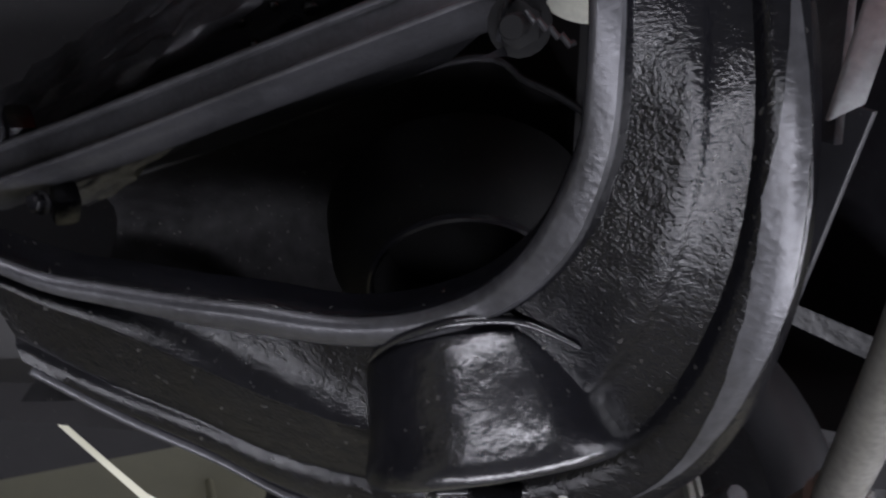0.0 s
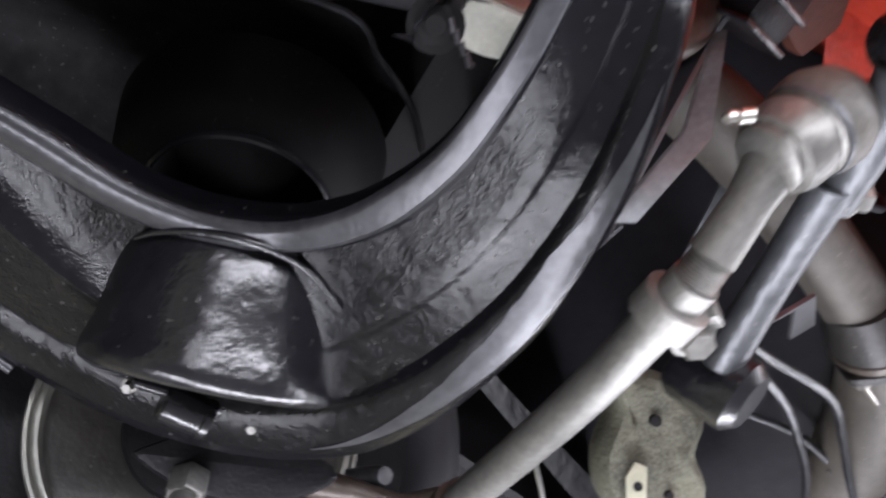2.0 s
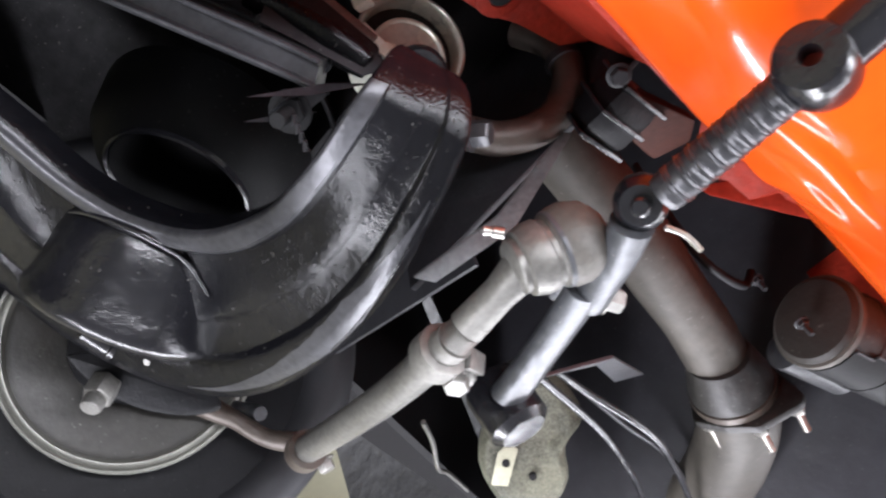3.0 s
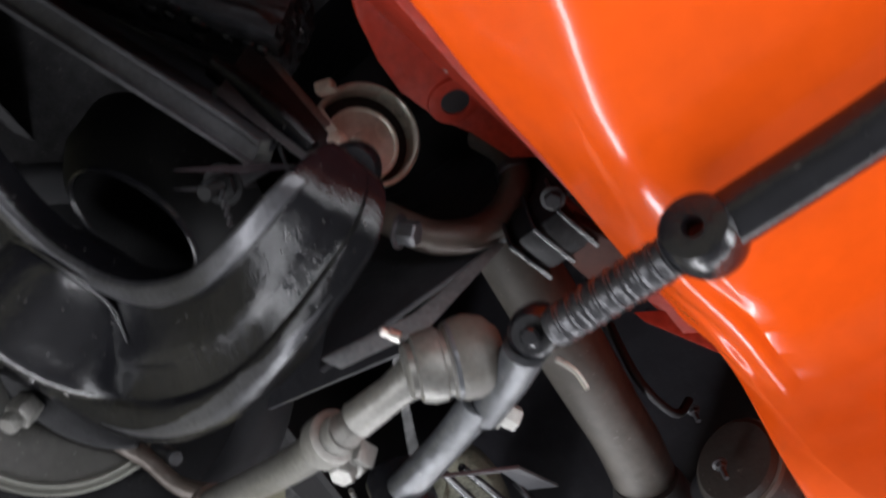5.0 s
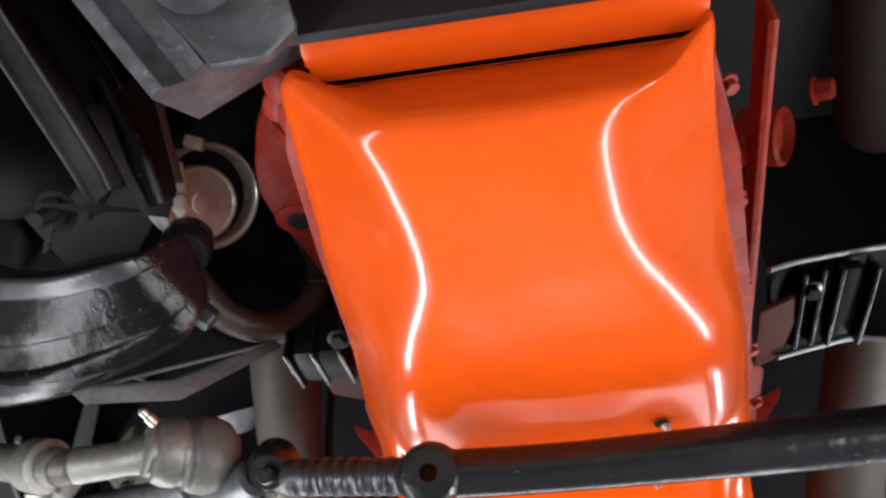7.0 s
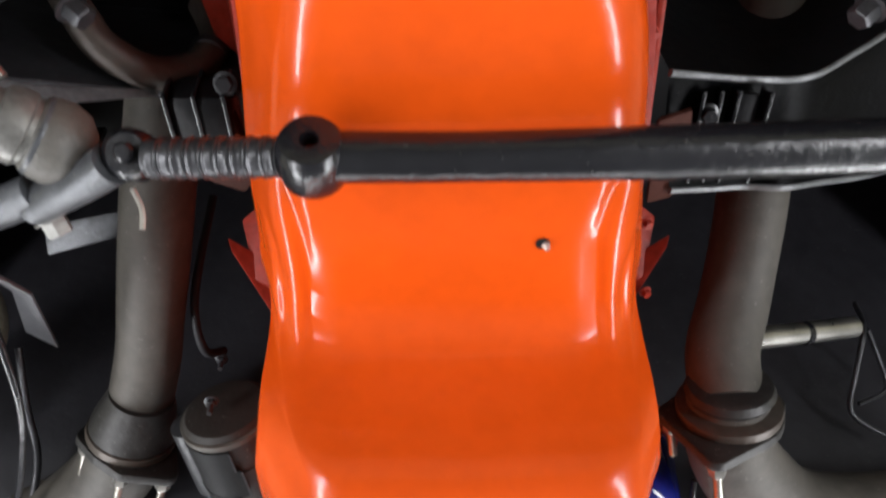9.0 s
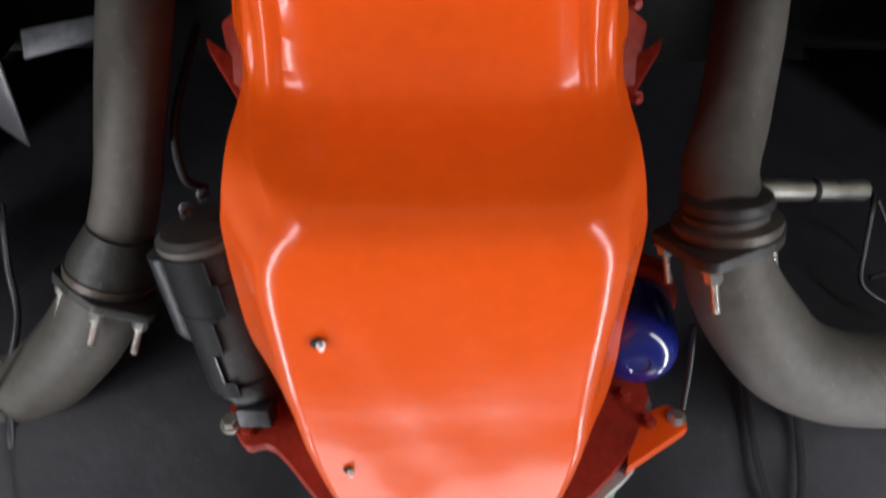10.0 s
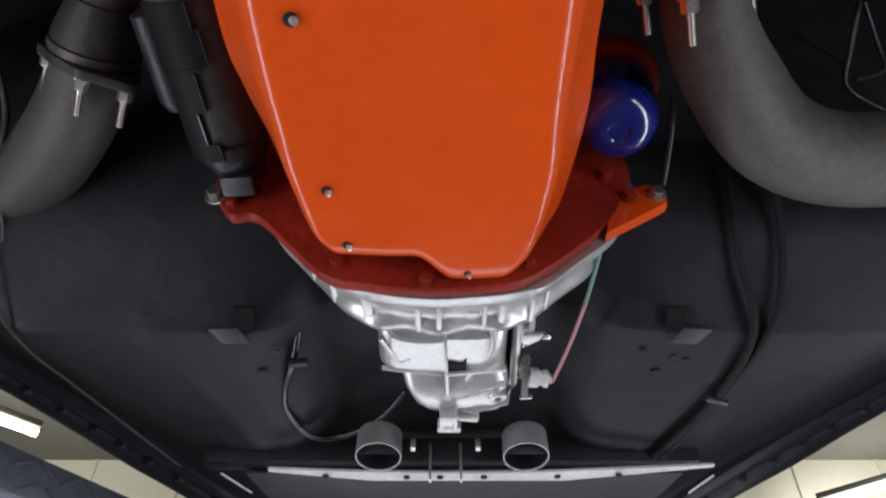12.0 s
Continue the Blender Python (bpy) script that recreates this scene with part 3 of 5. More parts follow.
    side_cover = part("side_cover", box((0.071, 0.655, 1.985), (0.010, 0.145, 0.055), bevel=0.003), ALU, t)
    part("cover_edge", beam((0.066, 0.590, 1.958), (0.071, 0.725, 1.957), 0.004, 0.008, bevel=0.0015), ZINC, side_cover)
    part("side_bracket", slab([(0.074, 0.585, 1.962), (0.087, 0.585, 1.962), (0.088, 0.625, 1.957), (0.084, 0.642, 1.955), (0.074, 0.648, 1.955)], 0.012, (0, 0, 1), 0.002), ALU, t)
    part("side_lug", slab([(0.076, 0.632, 1.954), (0.099, 0.630, 1.954), (0.094, 0.641, 1.954), (0.076, 0.656, 1.955)], 0.005, (0, 0, 1), 0.0015), ALU, t)
    place_bolt("lug_bolt", (0.097, 0.634, 1.955), (1, 0.1, -0.2), t, STEEL, 0.003, 0.006)
    for k in range(5):
        place_bolt("cover_bolt", (0.077, 0.592 + 0.029 * k, 1.959), (1, 0, -0.4), side_cover, ZINC, 0.0038, 0.004)
    lever = part("shift_lever", slab([(0.079, 0.672, 1.958), (0.086, 0.672, 1.958), (0.089, 0.740, 1.950), (0.081, 0.742, 1.950)], 0.005, (0, 0, 1), 0.001), ZINC, t, "dull steel shift lever")
    part("lever_eye", turned([(0.011, -0.003), (0.0115, 0.0), (0.011, 0.003), (0.006, 0.003), (0.0055, -0.003)], (0.082, 0.690, 1.957), (1, 0, -0.5), 22), ZINC, lever)
    part("lever_pin", beam((0.080, 0.742, 1.952), (0.094, 0.741, 1.952), 0.004, 0.005, bevel=0.001), STEEL, lever)
    part("switch", turned([(0.0115, 0), (0.0115, 0.010), (0.009, 0.011), (0.009, 0.016), (0.0105, 0.017), (0.0105, 0.021), (0.006, 0.022), (0.006, 0.026)], (0.088, 0.710, 1.957), (1, 0.12, 0), 16), PALE_LIP, t, "round steel switch on the case's side")
    return t


gearbox()


def oil_filter():
    t = thing("oil_filter", (0.14, 0.42, 2.02), "glossy dark blue screw-on oil filter", "oil filter")
    a = Vector((-0.10, -0.05, -1)).normalized()
    p = Vector((0.153, 0.420, 2.028))
    part("can", turned([(0.0365, -0.075), (0.0385, -0.070), (0.0385, -0.020), (0.0380, -0.012), (0.0362, -0.006), (0.0335, 0.000), (0.0290, 0.0045), (0.0220, 0.0078), (0.0150, 0.0090), (0.0110, 0.0090), (0.0095, 0.0075), (0.004, 0.0074)], p, a, 56), BLUE, t)
    part("adapter", turned([(0.043, -0.10), (0.045, -0.094), (0.045, -0.076), (0.040, -0.070)], p, a, 36), ORANGE_DEEP, t)
    return t


oil_filter()


def arc_plate(a, w, down, left, r, h0, h1, a0, a1, thick=0.0012):
    """A curved sheet round an axis, from one angle and height to another."""
    bm, rings = bmesh.new(), []
    for k in range(15):
        g = radians(a0 + (a1 - a0) * k / 14)
        out = down * math.cos(g) + left * math.sin(g)
        rings.append([a + w * h0 + out * r, a + w * h1 + out * r, a + w * h1 + out * (r + thick), a + w * h0 + out * (r + thick)])
    skin(bm, rings)
    return bm


def starter():
    t = thing("starter_motor", (-0.21, 0.36, 2.0), "dull black starter motor with a stepped heat shield", "starter motor")
    a, b = Vector((-0.226, 0.298, 2.066)), Vector((-0.203, 0.455, 2.032))
    w = (b - a).normalized()
    down = (Vector((0.05, 0, -1)) - w * w.dot(Vector((0.05, 0, -1)))).normalized()
    left = w.cross(down)
    left = left if left.x < 0 else -left
    part("housing", turned([(0.020, -0.010), (0.034, -0.008), (0.0375, -0.004), (0.0375, 0.135), (0.034, 0.145), (0.026, 0.160)], a, w, 44), STARTER, t)
    part("band", turned([(0.0376, -0.003), (0.0400, -0.002), (0.0400, 0.003), (0.0376, 0.004)], a, w, 44), EXHAUST, t, "pale clamp ring")
    part("band", turned([(0.0376, 0.034), (0.0386, 0.035), (0.0386, 0.040), (0.0376, 0.041)], a, w, 44), STARTER, t)
    shield = None
    for h0, h1, edge in ((0.006, 0.030, -10), (0.030, 0.062, -16), (0.062, 0.066, -4), (0.066, 0.102, 4), (0.102, 0.132, 16), (0.132, 0.150, 2)):
        if shield is None:
            shield = part("heat_shield", arc_plate(a, w, down, left, 0.0388, h0, h1, edge, 150), NEAR_BLACK, t, "black stepped sheet shield")
        else:
            part("shield_leaf", arc_plate(a, w, down, left, 0.0388 + 0.0003 * (int(h0 * 1000) % 3), h0, h1, edge, 150), NEAR_BLACK, shield)
        # highlight on the stepped edge, put on as a paler strip
        part("shield_lip", arc_plate(a, w, down, left, 0.0400, h0 + 0.001, h1 - 0.001, edge - 1.0, edge + 1.4), BLACK_WORN_LIT, shield, "pale strip for the edge highlight")
    part("solenoid", turned([(0.008, 0.0), (0.017, 0.004), (0.017, 0.085), (0.012, 0.095)], a + left * 0.046 - down * 0.020 + w * 0.02, w, 26), BLACK_MATT, t)
    part("nose", turned([(0.031, -0.012), (0.031, 0.004), (0.026, 0.012), (0.020, 0.030), (0.012, 0.036)], b + Vector((0.0, -0.012, -0.006)), w, 30), BLACK_MATT, t)
    part("nose_foot", box((-0.196, 0.462, 1.998), (0.034, 0.020, 0.020), (-20, 8, -10), 0.005), BLACK_MATT, t)
    for q in ((-0.247, 0.318, 2.140), (-0.232, 0.268, 2.060), (-0.254, 0.300, 2.070)):
        place_bolt("terminal", q, (0.1, -0.3, -1), t, BLACK_WORN_LIT, 0.0045, 0.004, 0.010)
    part("lead", tube([(-0.247, 0.318, 2.15), (-0.256, 0.29, 2.13), (-0.262, 0.25, 2.16), (-0.25, 0.2, 2.24)], 0.004, 10), RUBBER, t, "black rubber lead")
    return t


starter()


# ---- exhaust ----
def hull(points):
    """The convex outline round points of a plane, counter-clockwise."""
    p = sorted(set((round(x, 6), round(y, 6)) for x, y in points))

    def run(seq):
        out = []
        for q in seq:
            while len(out) > 1 and (out[-1][0] - out[-2][0]) * (q[1] - out[-2][1]) - (out[-1][1] - out[-2][1]) * (q[0] - out[-2][0]) <= 0:
                out.pop()
            out.append(q)
        return out[:-1]

    return run(p) + run(p[::-1])


def exhaust(side):
    if side < 0:
        t = thing("exhaust_pipe", (-0.36, 0.4, 2.03), "dull grey exhaust pipe with a bolted flange beside the starter", "exhaust pipe", "exhaust pipes")
        down = [(-0.262, 0.06, 2.25), (-0.272, 0.14, 2.18), (-0.297, 0.245, 2.150), (-0.313, 0.310, 2.133), (-0.333, 0.368, 2.110)]
        out = [(-0.333, 0.368, 2.110), (-0.356, 0.418, 2.094), (-0.402, 0.480, 2.090), (-0.470, 0.545, 2.092), (-0.58, 0.590, 2.094), (-0.74, 0.60, 2.094)]
        fl, ax = Vector((-0.340, 0.385, 2.100)), Vector((-0.35, 0.85, -0.3)).normalized()
        bolts = ((-0.393, 0.414, 2.076), (-0.333, 0.372, 2.062), (-0.309, 0.417, 2.054))
        rp, wide = 0.030, [0.036, 0.040, 0.042, 0.043, 0.043, 0.043]
    else:
        t = thing("exhaust_pipe", (0.25, 0.35, 2.02), "dull grey exhaust pipe with a bolted flange beside the oil filter", "exhaust pipe", "exhaust pipes")
        down = [(0.268, -0.03, 2.42), (0.258, 0.05, 2.33), (0.246, 0.125, 2.250), (0.237, 0.180, 2.195), (0.222, 0.232, 2.140), (0.205, 0.256, 2.096), (0.203, 0.272, 2.058)]
        out = [(0.203, 0.268, 2.060), (0.213, 0.318, 2.044), (0.248, 0.375, 2.036), (0.306, 0.437, 2.034), (0.392, 0.466, 2.038), (0.56, 0.458, 2.046)]
        fl, ax = Vector((0.205, 0.280, 2.054)), Vector((0.12, 0.9, -0.3)).normalized()
        bolts = ((0.181, 0.288, 1.998), (0.251, 0.320, 2.046), (0.160, 0.312, 2.052))
        rp, wide = 0.031, [0.034, 0.037, 0.042, 0.045, 0.046, 0.046]
    part("down_pipe", tube(down, [rp * 0.98, rp, rp, rp * 0.97, rp, rp], 28), EXHAUST, t)
    part("elbow", tube(out, wide, 32), EXHAUST, t)
    s, u, w = frame_at(ax)
    # cone, sealing rings, then the lobed flange through its bolts
    if side < 0:
        part("cone", turned([(rp * 1.01, -0.050), (rp * 1.12, -0.040), (rp * 1.34, -0.016), (rp * 1.36, -0.008), (rp * 1.2, -0.006)], fl, ax, 36), COLLAR, t)
    else:
        for h in (-0.020,):
            part("collar", turned([(rp * 0.98, h - 0.008), (rp * 1.12, h - 0.006), (rp * 1.20, h), (rp * 1.12, h + 0.005), (rp * 0.98, h + 0.006)], fl, ax, 36), COLLAR, t)
    part("seal_ring", turned([(rp * 1.15, -0.008), (rp * 1.40, -0.006), (rp * 1.42, -0.002), (rp * 1.40, 0.002), (rp * 1.15, 0.003)], fl, ax, 36), BROWN_STEEL, t, "heat-browned sealing ring")
    flat = [((Vector(p) - fl).dot(s), (Vector(p) - fl).dot(u)) for p in bolts]
    ring = [2 * math.pi * k / 28 for k in range(28)]
    edge = [(math.cos(g) * rp * 1.45, math.sin(g) * rp * 1.45) for g in ring]
    for x, y in flat:
        edge += [(x * 0.97 + math.cos(g) * 0.011, y * 0.97 + math.sin(g) * 0.011) for g in ring]
    outline = [fl + s * x + u * y + w * 0.003 for x, y in hull(edge)]
    flange = part("flange", slab(outline, 0.010, ax, 0.0025), COLLAR, t)
    for x, y in flat:
        place_bolt("flange_bolt", fl + s * x * 0.97 + u * y * 0.97 + w * 0.013, w + Vector((0.06, 0, -0.15)), flange, STEEL, 0.0072, 0.010, 0.024)
    return t


exhaust(-1)
exhaust(1)


# ---- steering ----
def relay_rod():
    t = thing("relay_rod", (-0.11, -0.03, 2.0), "black painted steering relay rod across under the oil pan", "steering rod")
    bar = [(-0.106, -0.0265, 2.0165), (-0.03, -0.0275, 2.015), (0.09, -0.0285, 2.017), (0.20, -0.0290, 2.021), (0.40, -0.0300, 2.027), (0.6, -0.0300, 2.033)]
    part("bar", tube(bar, [0.0140, 0.0135, 0.0148, 0.0155, 0.0155, 0.0155], 20), BLACK, t)
    ax = Vector((0.02, -0.95, -0.28)).normalized()
    c = Vector((-0.113, -0.0265, 2.0165))
    part("eye", turned([(0.0155, -0.016), (0.0180, -0.013), (0.0190, -0.006), (0.0187, 0.006), (0.0175, 0.012), (0.0155, 0.0155), (0.0140, 0.0160), (0.0052, 0.0160), (0.0048, 0.010), (0.0048, -0.012)], c, ax, 32), BLACK, t)
    # bore is closed; an orange disc stands in for the lit pan behind
    part("eye_bore", turned([(0.0047, 0.004), (0.0047, 0.005)], c, ax, 20), ORANGE_DEEP, t, "orange disc for the pan seen through the bore")
    n0, n1 = Vector((-0.126, -0.026, 2.0175)), Vector((-0.203, -0.018, 2.0262))
    prof = [(0.0105, 0.0)]
    for k in range(34):
        prof += [(0.0112 + 0.0005 * math.sin(k * 1.7), 0.001 + k * 0.0022), (0.0106, 0.0021 + k * 0.0022)]
    part("neck", turned(prof + [(0.010, 0.0775)], n0, n1 - n0, 20), BLACK_WORN_LIT, t, "scuffed ribbed neck")
    ax2 = Vector((0.05, -0.7, -0.7)).normalized()
    c2 = Vector((-0.215, -0.018, 2.031)) - ax2 * 0.010
    part("eye", turned([(0.011, -0.014), (0.0145, -0.010), (0.0150, 0.000), (0.0145, 0.008), (0.011, 0.012)], c2, ax2, 26), BLACK, t)
    part("stud", turned([(0.0055, 0), (0.0055, 0.017), (0.004, 0.0185)], c2, ax2, 16), BLACK, t)
    part("split_pin", tube([c2 + Vector((0.0, 0.012, -0.014)), c2 + Vector((0.004, 0.022, -0.020)), c2 + Vector((0.004, 0.030, -0.028))], 0.0016, 8), STEEL, t)
    part("crank", tube([(-0.226, -0.010, 2.032), (-0.246, 0.004, 2.033), (-0.262, 0.014, 2.037), (-0.285, 0.03, 2.042)], [0.0125, 0.0115, 0.0125, 0.012], 18), GREY_FLANGE, t)
    return t


relay_rod()


def tie_rod():
    t = thing("tie_rod", (-0.4, 0.0, 2.02), "zinc-grey tie rod with clamped adjusting sleeve and rubber boot", "tie rod")
    ball = Vector((-0.270, -0.020, 2.047))
    ax = Vector((0.75, 0.6, 0.1)).normalized()
    joint = part("joint", turned([(0.006, -0.0245), (0.014, -0.0235), (0.0165, -0.021), (0.0165, -0.018), (0.0195, -0.0165), (0.0215, -0.010), (0.0215, -0.003), (0.0200, -0.0015), (0.0200, 0.001), (0.0215, 0.002), (0.0215, 0.005)], ball - ax * 0.002, ax, 32), ZINC, t)
    part("crimp_ring", turned([(0.0190, -0.0015), (0.0226, -0.001), (0.0232, 0.001), (0.0226, 0.003), (0.0190, 0.0035)], ball + ax * 0.002, ax, 32), GREY_FLANGE, joint, "dark crimped ring")
    part("boot", turned([(0.0215, 0), (0.024, 0.006), (0.0245, 0.014), (0.021, 0.024), (0.013, 0.031)], ball, ax, 28), BOOT, t, "dusty rubber boot")
    part("grease_nipple", turned([(0.0035, 0), (0.0035, 0.006), (0.0025, 0.007), (0.003, 0.011), (0.001, 0.013)], (-0.276, -0.052, 2.052), (-0.5, -0.6, 0.4), 10), STEEL, t)
    part("neck", tube([(-0.282, -0.028, 2.046), (-0.305, -0.030, 2.042), (-0.335, -0.030, 2.040)], [0.014, 0.0105, 0.0115], 18), ZINC, t)
    a, b = Vector((-0.325, -0.030, 2.040)), Vector((-0.350, -0.027, 2.041))
    prof = []
    for k in range(14):
        prof += [(0.0108, k * 0.0018), (0.0098, k * 0.0018 + 0.0009)]
    part("thread", turned(prof, a, b - a, 18), ZINC, t)
    part("sleeve", tube([(-0.347, -0.027, 2.041), (-0.44, 0.0, 2.068), (-0.575, 0.038, 2.118)], [0.0122, 0.0120, 0.0115], 22), ZINC, t)
    w = (Vector((-0.44, 0.0, 2.068)) - Vector((-0.347, -0.027, 2.041))).normalized()
    p = Vector((-0.358, -0.024, 2.044))
    clamp = part("clamp", turned([(0.0142, 0), (0.0172, 0.001), (0.0172, 0.016), (0.0142, 0.017)], p, w, 26), ZINC, t)
    for k in (0.003, 0.012):
        part("clamp_ear", box(p + w * k + Vector((0.004, 0.021, -0.006)), (0.006, 0.020, 0.014), (10, 30, 20), 0.002), ZINC, clamp)
    place_bolt("clamp_bolt", Vector((-0.372, -0.004, 2.038)), (-0.1, -0.4, -1), clamp, ZINC, 0.0085, 0.009)
    part("outer_clamp", turned([(0.0165, 0), (0.0165, 0.012)], (-0.560, 0.034, 2.112), w, 22), BROWN_STEEL, t)
    place_bolt("clamp_bolt", Vector((-0.566, 0.052, 2.108)), (0, 0.4, -1), t, ZINC, 0.007, 0.008)
    return t


tie_rod()


def idler_arm():
    t = thing("idler_arm", (-0.33, 0.05, 2.02), "black steering idler arm below the frame bracket", "idler arm")
    part("arm", tube([(-0.278, 0.018, 2.040), (-0.33, 0.045, 2.047), (-0.385, 0.066, 2.05)], [0.0130, 0.0125, 0.014], 18, flat=0.8), GREY_FLANGE, t)
    place_bolt("end_nut", (-0.279, 0.040, 2.042), (0.4, 0.8, -0.4), t, ZINC, 0.008, 0.010)
    part("pivot", turned([(0.02, -0.02), (0.023, -0.015), (0.023, 0.02), (0.017, 0.026)], (-0.398, 0.078, 2.055), (0.1, 0.2, -1), 24), BLACK, t)
    part("blade", slab([(-0.362, 0.058, 2.046), (-0.33, 0.13, 2.062), (-0.352, 0.225, 2.088), (-0.368, 0.20, 2.085), (-0.345, 0.13, 2.066)], 0.003, (0, 0.3, -1), 0.0008), BLACK_WORN_LIT, t)
    return t


idler_arm()


# ---- front suspension ----
def control_arm(mirror=False):
    where = (-0.45, -0.16, 2.05)
    t = thing("lower_control_arm", mirrored(where, -0.021) if mirror else where, "glossy black pressed steel lower suspension arm", "suspension arm", "suspension arms")

    def flip(bm):
        if mirror:
            for v in bm.verts:
                v.co.x = -0.042 - v.co.x
        return bm

    lip = [(-0.243, -0.128, 2.130), (-0.246, -0.134, 2.124), (-0.252, -0.143, 2.108), (-0.268, -0.149, 2.096), (-0.300, -0.146, 2.095), (-0.330, -0.141, 2.102), (-0.357, -0.138, 2.111), (-0.386, -0.141, 2.124), (-0.410, -0.147, 2.139),
           (-0.430, -0.158, 2.157), (-0.443, -0.178, 2.173), (-0.450, -0.200, 2.190), (-0.451, -0.222, 2.205), (-0.448, -0.250, 2.221), (-0.446, -0.280, 2.238), (-0.442, -0.312, 2.256), (-0.436, -0.345, 2.272), (-0.42, -0.38, 2.288)]
    edge = [(-0.237, -0.106, 2.116), (-0.234, -0.101, 2.106), (-0.238, -0.097, 2.092), (-0.252, -0.092, 2.078), (-0.285, -0.086, 2.067), (-0.325, -0.081, 2.058), (-0.365, -0.072, 2.060), (-0.405, -0.064, 2.066), (-0.445, -0.058, 2.078),
            (-0.490, -0.052, 2.097), (-0.540, -0.055, 2.125), (-0.578, -0.085, 2.158), (-0.600, -0.140, 2.200), (-0.604, -0.195, 2.245), (-0.592, -0.232, 2.266), (-0.566, -0.270, 2.281), (-0.535, -0.318, 2.294), (-0.500, -0.36, 2.30)]
    lip, edge = spline(lip, 5), spline(edge, 5)
    n = len(lip)
    down = Vector((-0.33, -0.46, -0.82)).normalized()
    normals = []
    for i, (a, b) in enumerate(zip(lip, edge)):
        k = max(i, 16)
        way = (lip[min(k + 1, n - 1)] + edge[min(k + 1, n - 1)] - lip[k - 1] - edge[k - 1]).normalized()
        nrm = (edge[k] - lip[k]).cross(way).normalized()
        normals.append(nrm if nrm.dot(down) > 0 else -nrm)
    bm, rows, rim = bmesh.new(), [], []
    for i, (a, b) in enumerate(zip(lip, edge)):
        f = i / (n - 1)
        nrm = normals[i]
        deep = min(1.0, 0.25 + (b - a).length / 0.075 * 0.75) * (0.30 + 0.70 * max(0.0, min(1.0, (f - 0.16) / 0.20)))
        # the step wanders in along the front leg and turns into a sharp fold
        u = 0.52 - 0.32 * max(0.0, min(1.0, (f - 0.68) / 0.24))
        fold = max(0.0, min(1.0, (f - 0.66) / 0.08))
        step = [(u - 0.02, 0.0 + 0.001 * fold), (u, -0.0008 + 0.0048 * fold), (u + 0.02, -0.0030 + 0.0065 * fold), (u + 0.05, -0.0042 + 0.0042 * fold)]
        dish = -0.0055 - 0.006 * fold
        # return of the lip, rolled lip, dished face, step, groove, bead, outer wall
        lw = 0.17 - 0.06 * max(0.0, min(1.0, (f - 0.42) / 0.14))
        prof = [(0.0, -0.020), (-0.012, -0.006), (-0.008, 0.000), (0.01, 0.0030), (0.03, 0.0040), (lw - 0.03, 0.0036), (lw, 0.0010), (lw + 0.015, -0.004), (lw + 0.03, dish)]
        prof += [(lw + 0.03 + (u - 0.05 - lw) * k / 4, dish * (1 - k / 4) ** (1 - 0.5 * fold)) for k in (1, 2, 3)]
        prof += step + [(u + 0.05 + (0.73 - u - 0.05) * k / 3, -0.0045 + 0.0045 * fold) for k in (1, 2)]
        prof += [(0.73, -0.0042 + 0.0037 * fold), (0.745, -0.0025 + 0.002 * fold), (0.76, 0.0005), (0.78, 0.0022), (0.82, 0.0030), (0.90, 0.0040), (0.96, 0.0022), (1.0, -0.004), (1.005, -0.03), (0.97, -0.03), (0.965, -0.014), (0.5, -0.018), (0.03, -0.018)]
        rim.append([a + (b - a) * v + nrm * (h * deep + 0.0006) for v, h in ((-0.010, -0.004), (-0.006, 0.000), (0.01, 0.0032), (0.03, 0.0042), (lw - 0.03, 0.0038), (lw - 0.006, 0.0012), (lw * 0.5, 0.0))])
        rows.append([a + (b - a) * v + nrm * h * deep for v, h in prof])
    mid = sum(rows[0], Vector()) / len(rows[0])
    rows.insert(0, [mid + (q - mid) * 0.45 + Vector((-0.004, 0.006, 0.012)) for q in rows[0]])
    skin(bm, rows)
    pressing = part("pressing", flip(bm), BLACK_CAST, t)
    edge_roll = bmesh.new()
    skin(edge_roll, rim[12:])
    # lip pale from wear and from lamp reflection put into the colour
    part("rolled_lip", flip(edge_roll), BLACK_WORN_LIT, pressing, "pale rolled edge, worn and with a painted sheen")
    # worn crest of the bead with painted sheen, running to a point both ends
    worn, strip = bmesh.new(), []
    crest = ((0.76, 0.0005), (0.78, 0.0022), (0.82, 0.0030), (0.90, 0.0040), (0.96, 0.0022), (1.0, -0.004))

    def crest_height(v):
        for (v0, h0), (v1, h1) in zip(crest, crest[1:]):
            if v <= v1:
                return h0 + (h1 - h0) * (v - v0) / (v1 - v0)
        return crest[-1][1]

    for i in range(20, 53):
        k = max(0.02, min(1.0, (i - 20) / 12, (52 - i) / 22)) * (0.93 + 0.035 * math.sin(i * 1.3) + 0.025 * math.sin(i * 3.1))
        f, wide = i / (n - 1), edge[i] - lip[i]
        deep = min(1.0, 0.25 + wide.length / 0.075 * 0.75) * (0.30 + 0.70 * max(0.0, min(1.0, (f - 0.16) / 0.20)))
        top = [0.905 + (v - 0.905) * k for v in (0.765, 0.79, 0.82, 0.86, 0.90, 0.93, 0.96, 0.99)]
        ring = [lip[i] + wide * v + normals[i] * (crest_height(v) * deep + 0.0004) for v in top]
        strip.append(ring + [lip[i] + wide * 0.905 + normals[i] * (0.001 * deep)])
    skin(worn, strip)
    part("outer_bead", flip(worn), BLACK_WORN_LIT, pressing, "pale outer edge, worn and with a painted sheen")
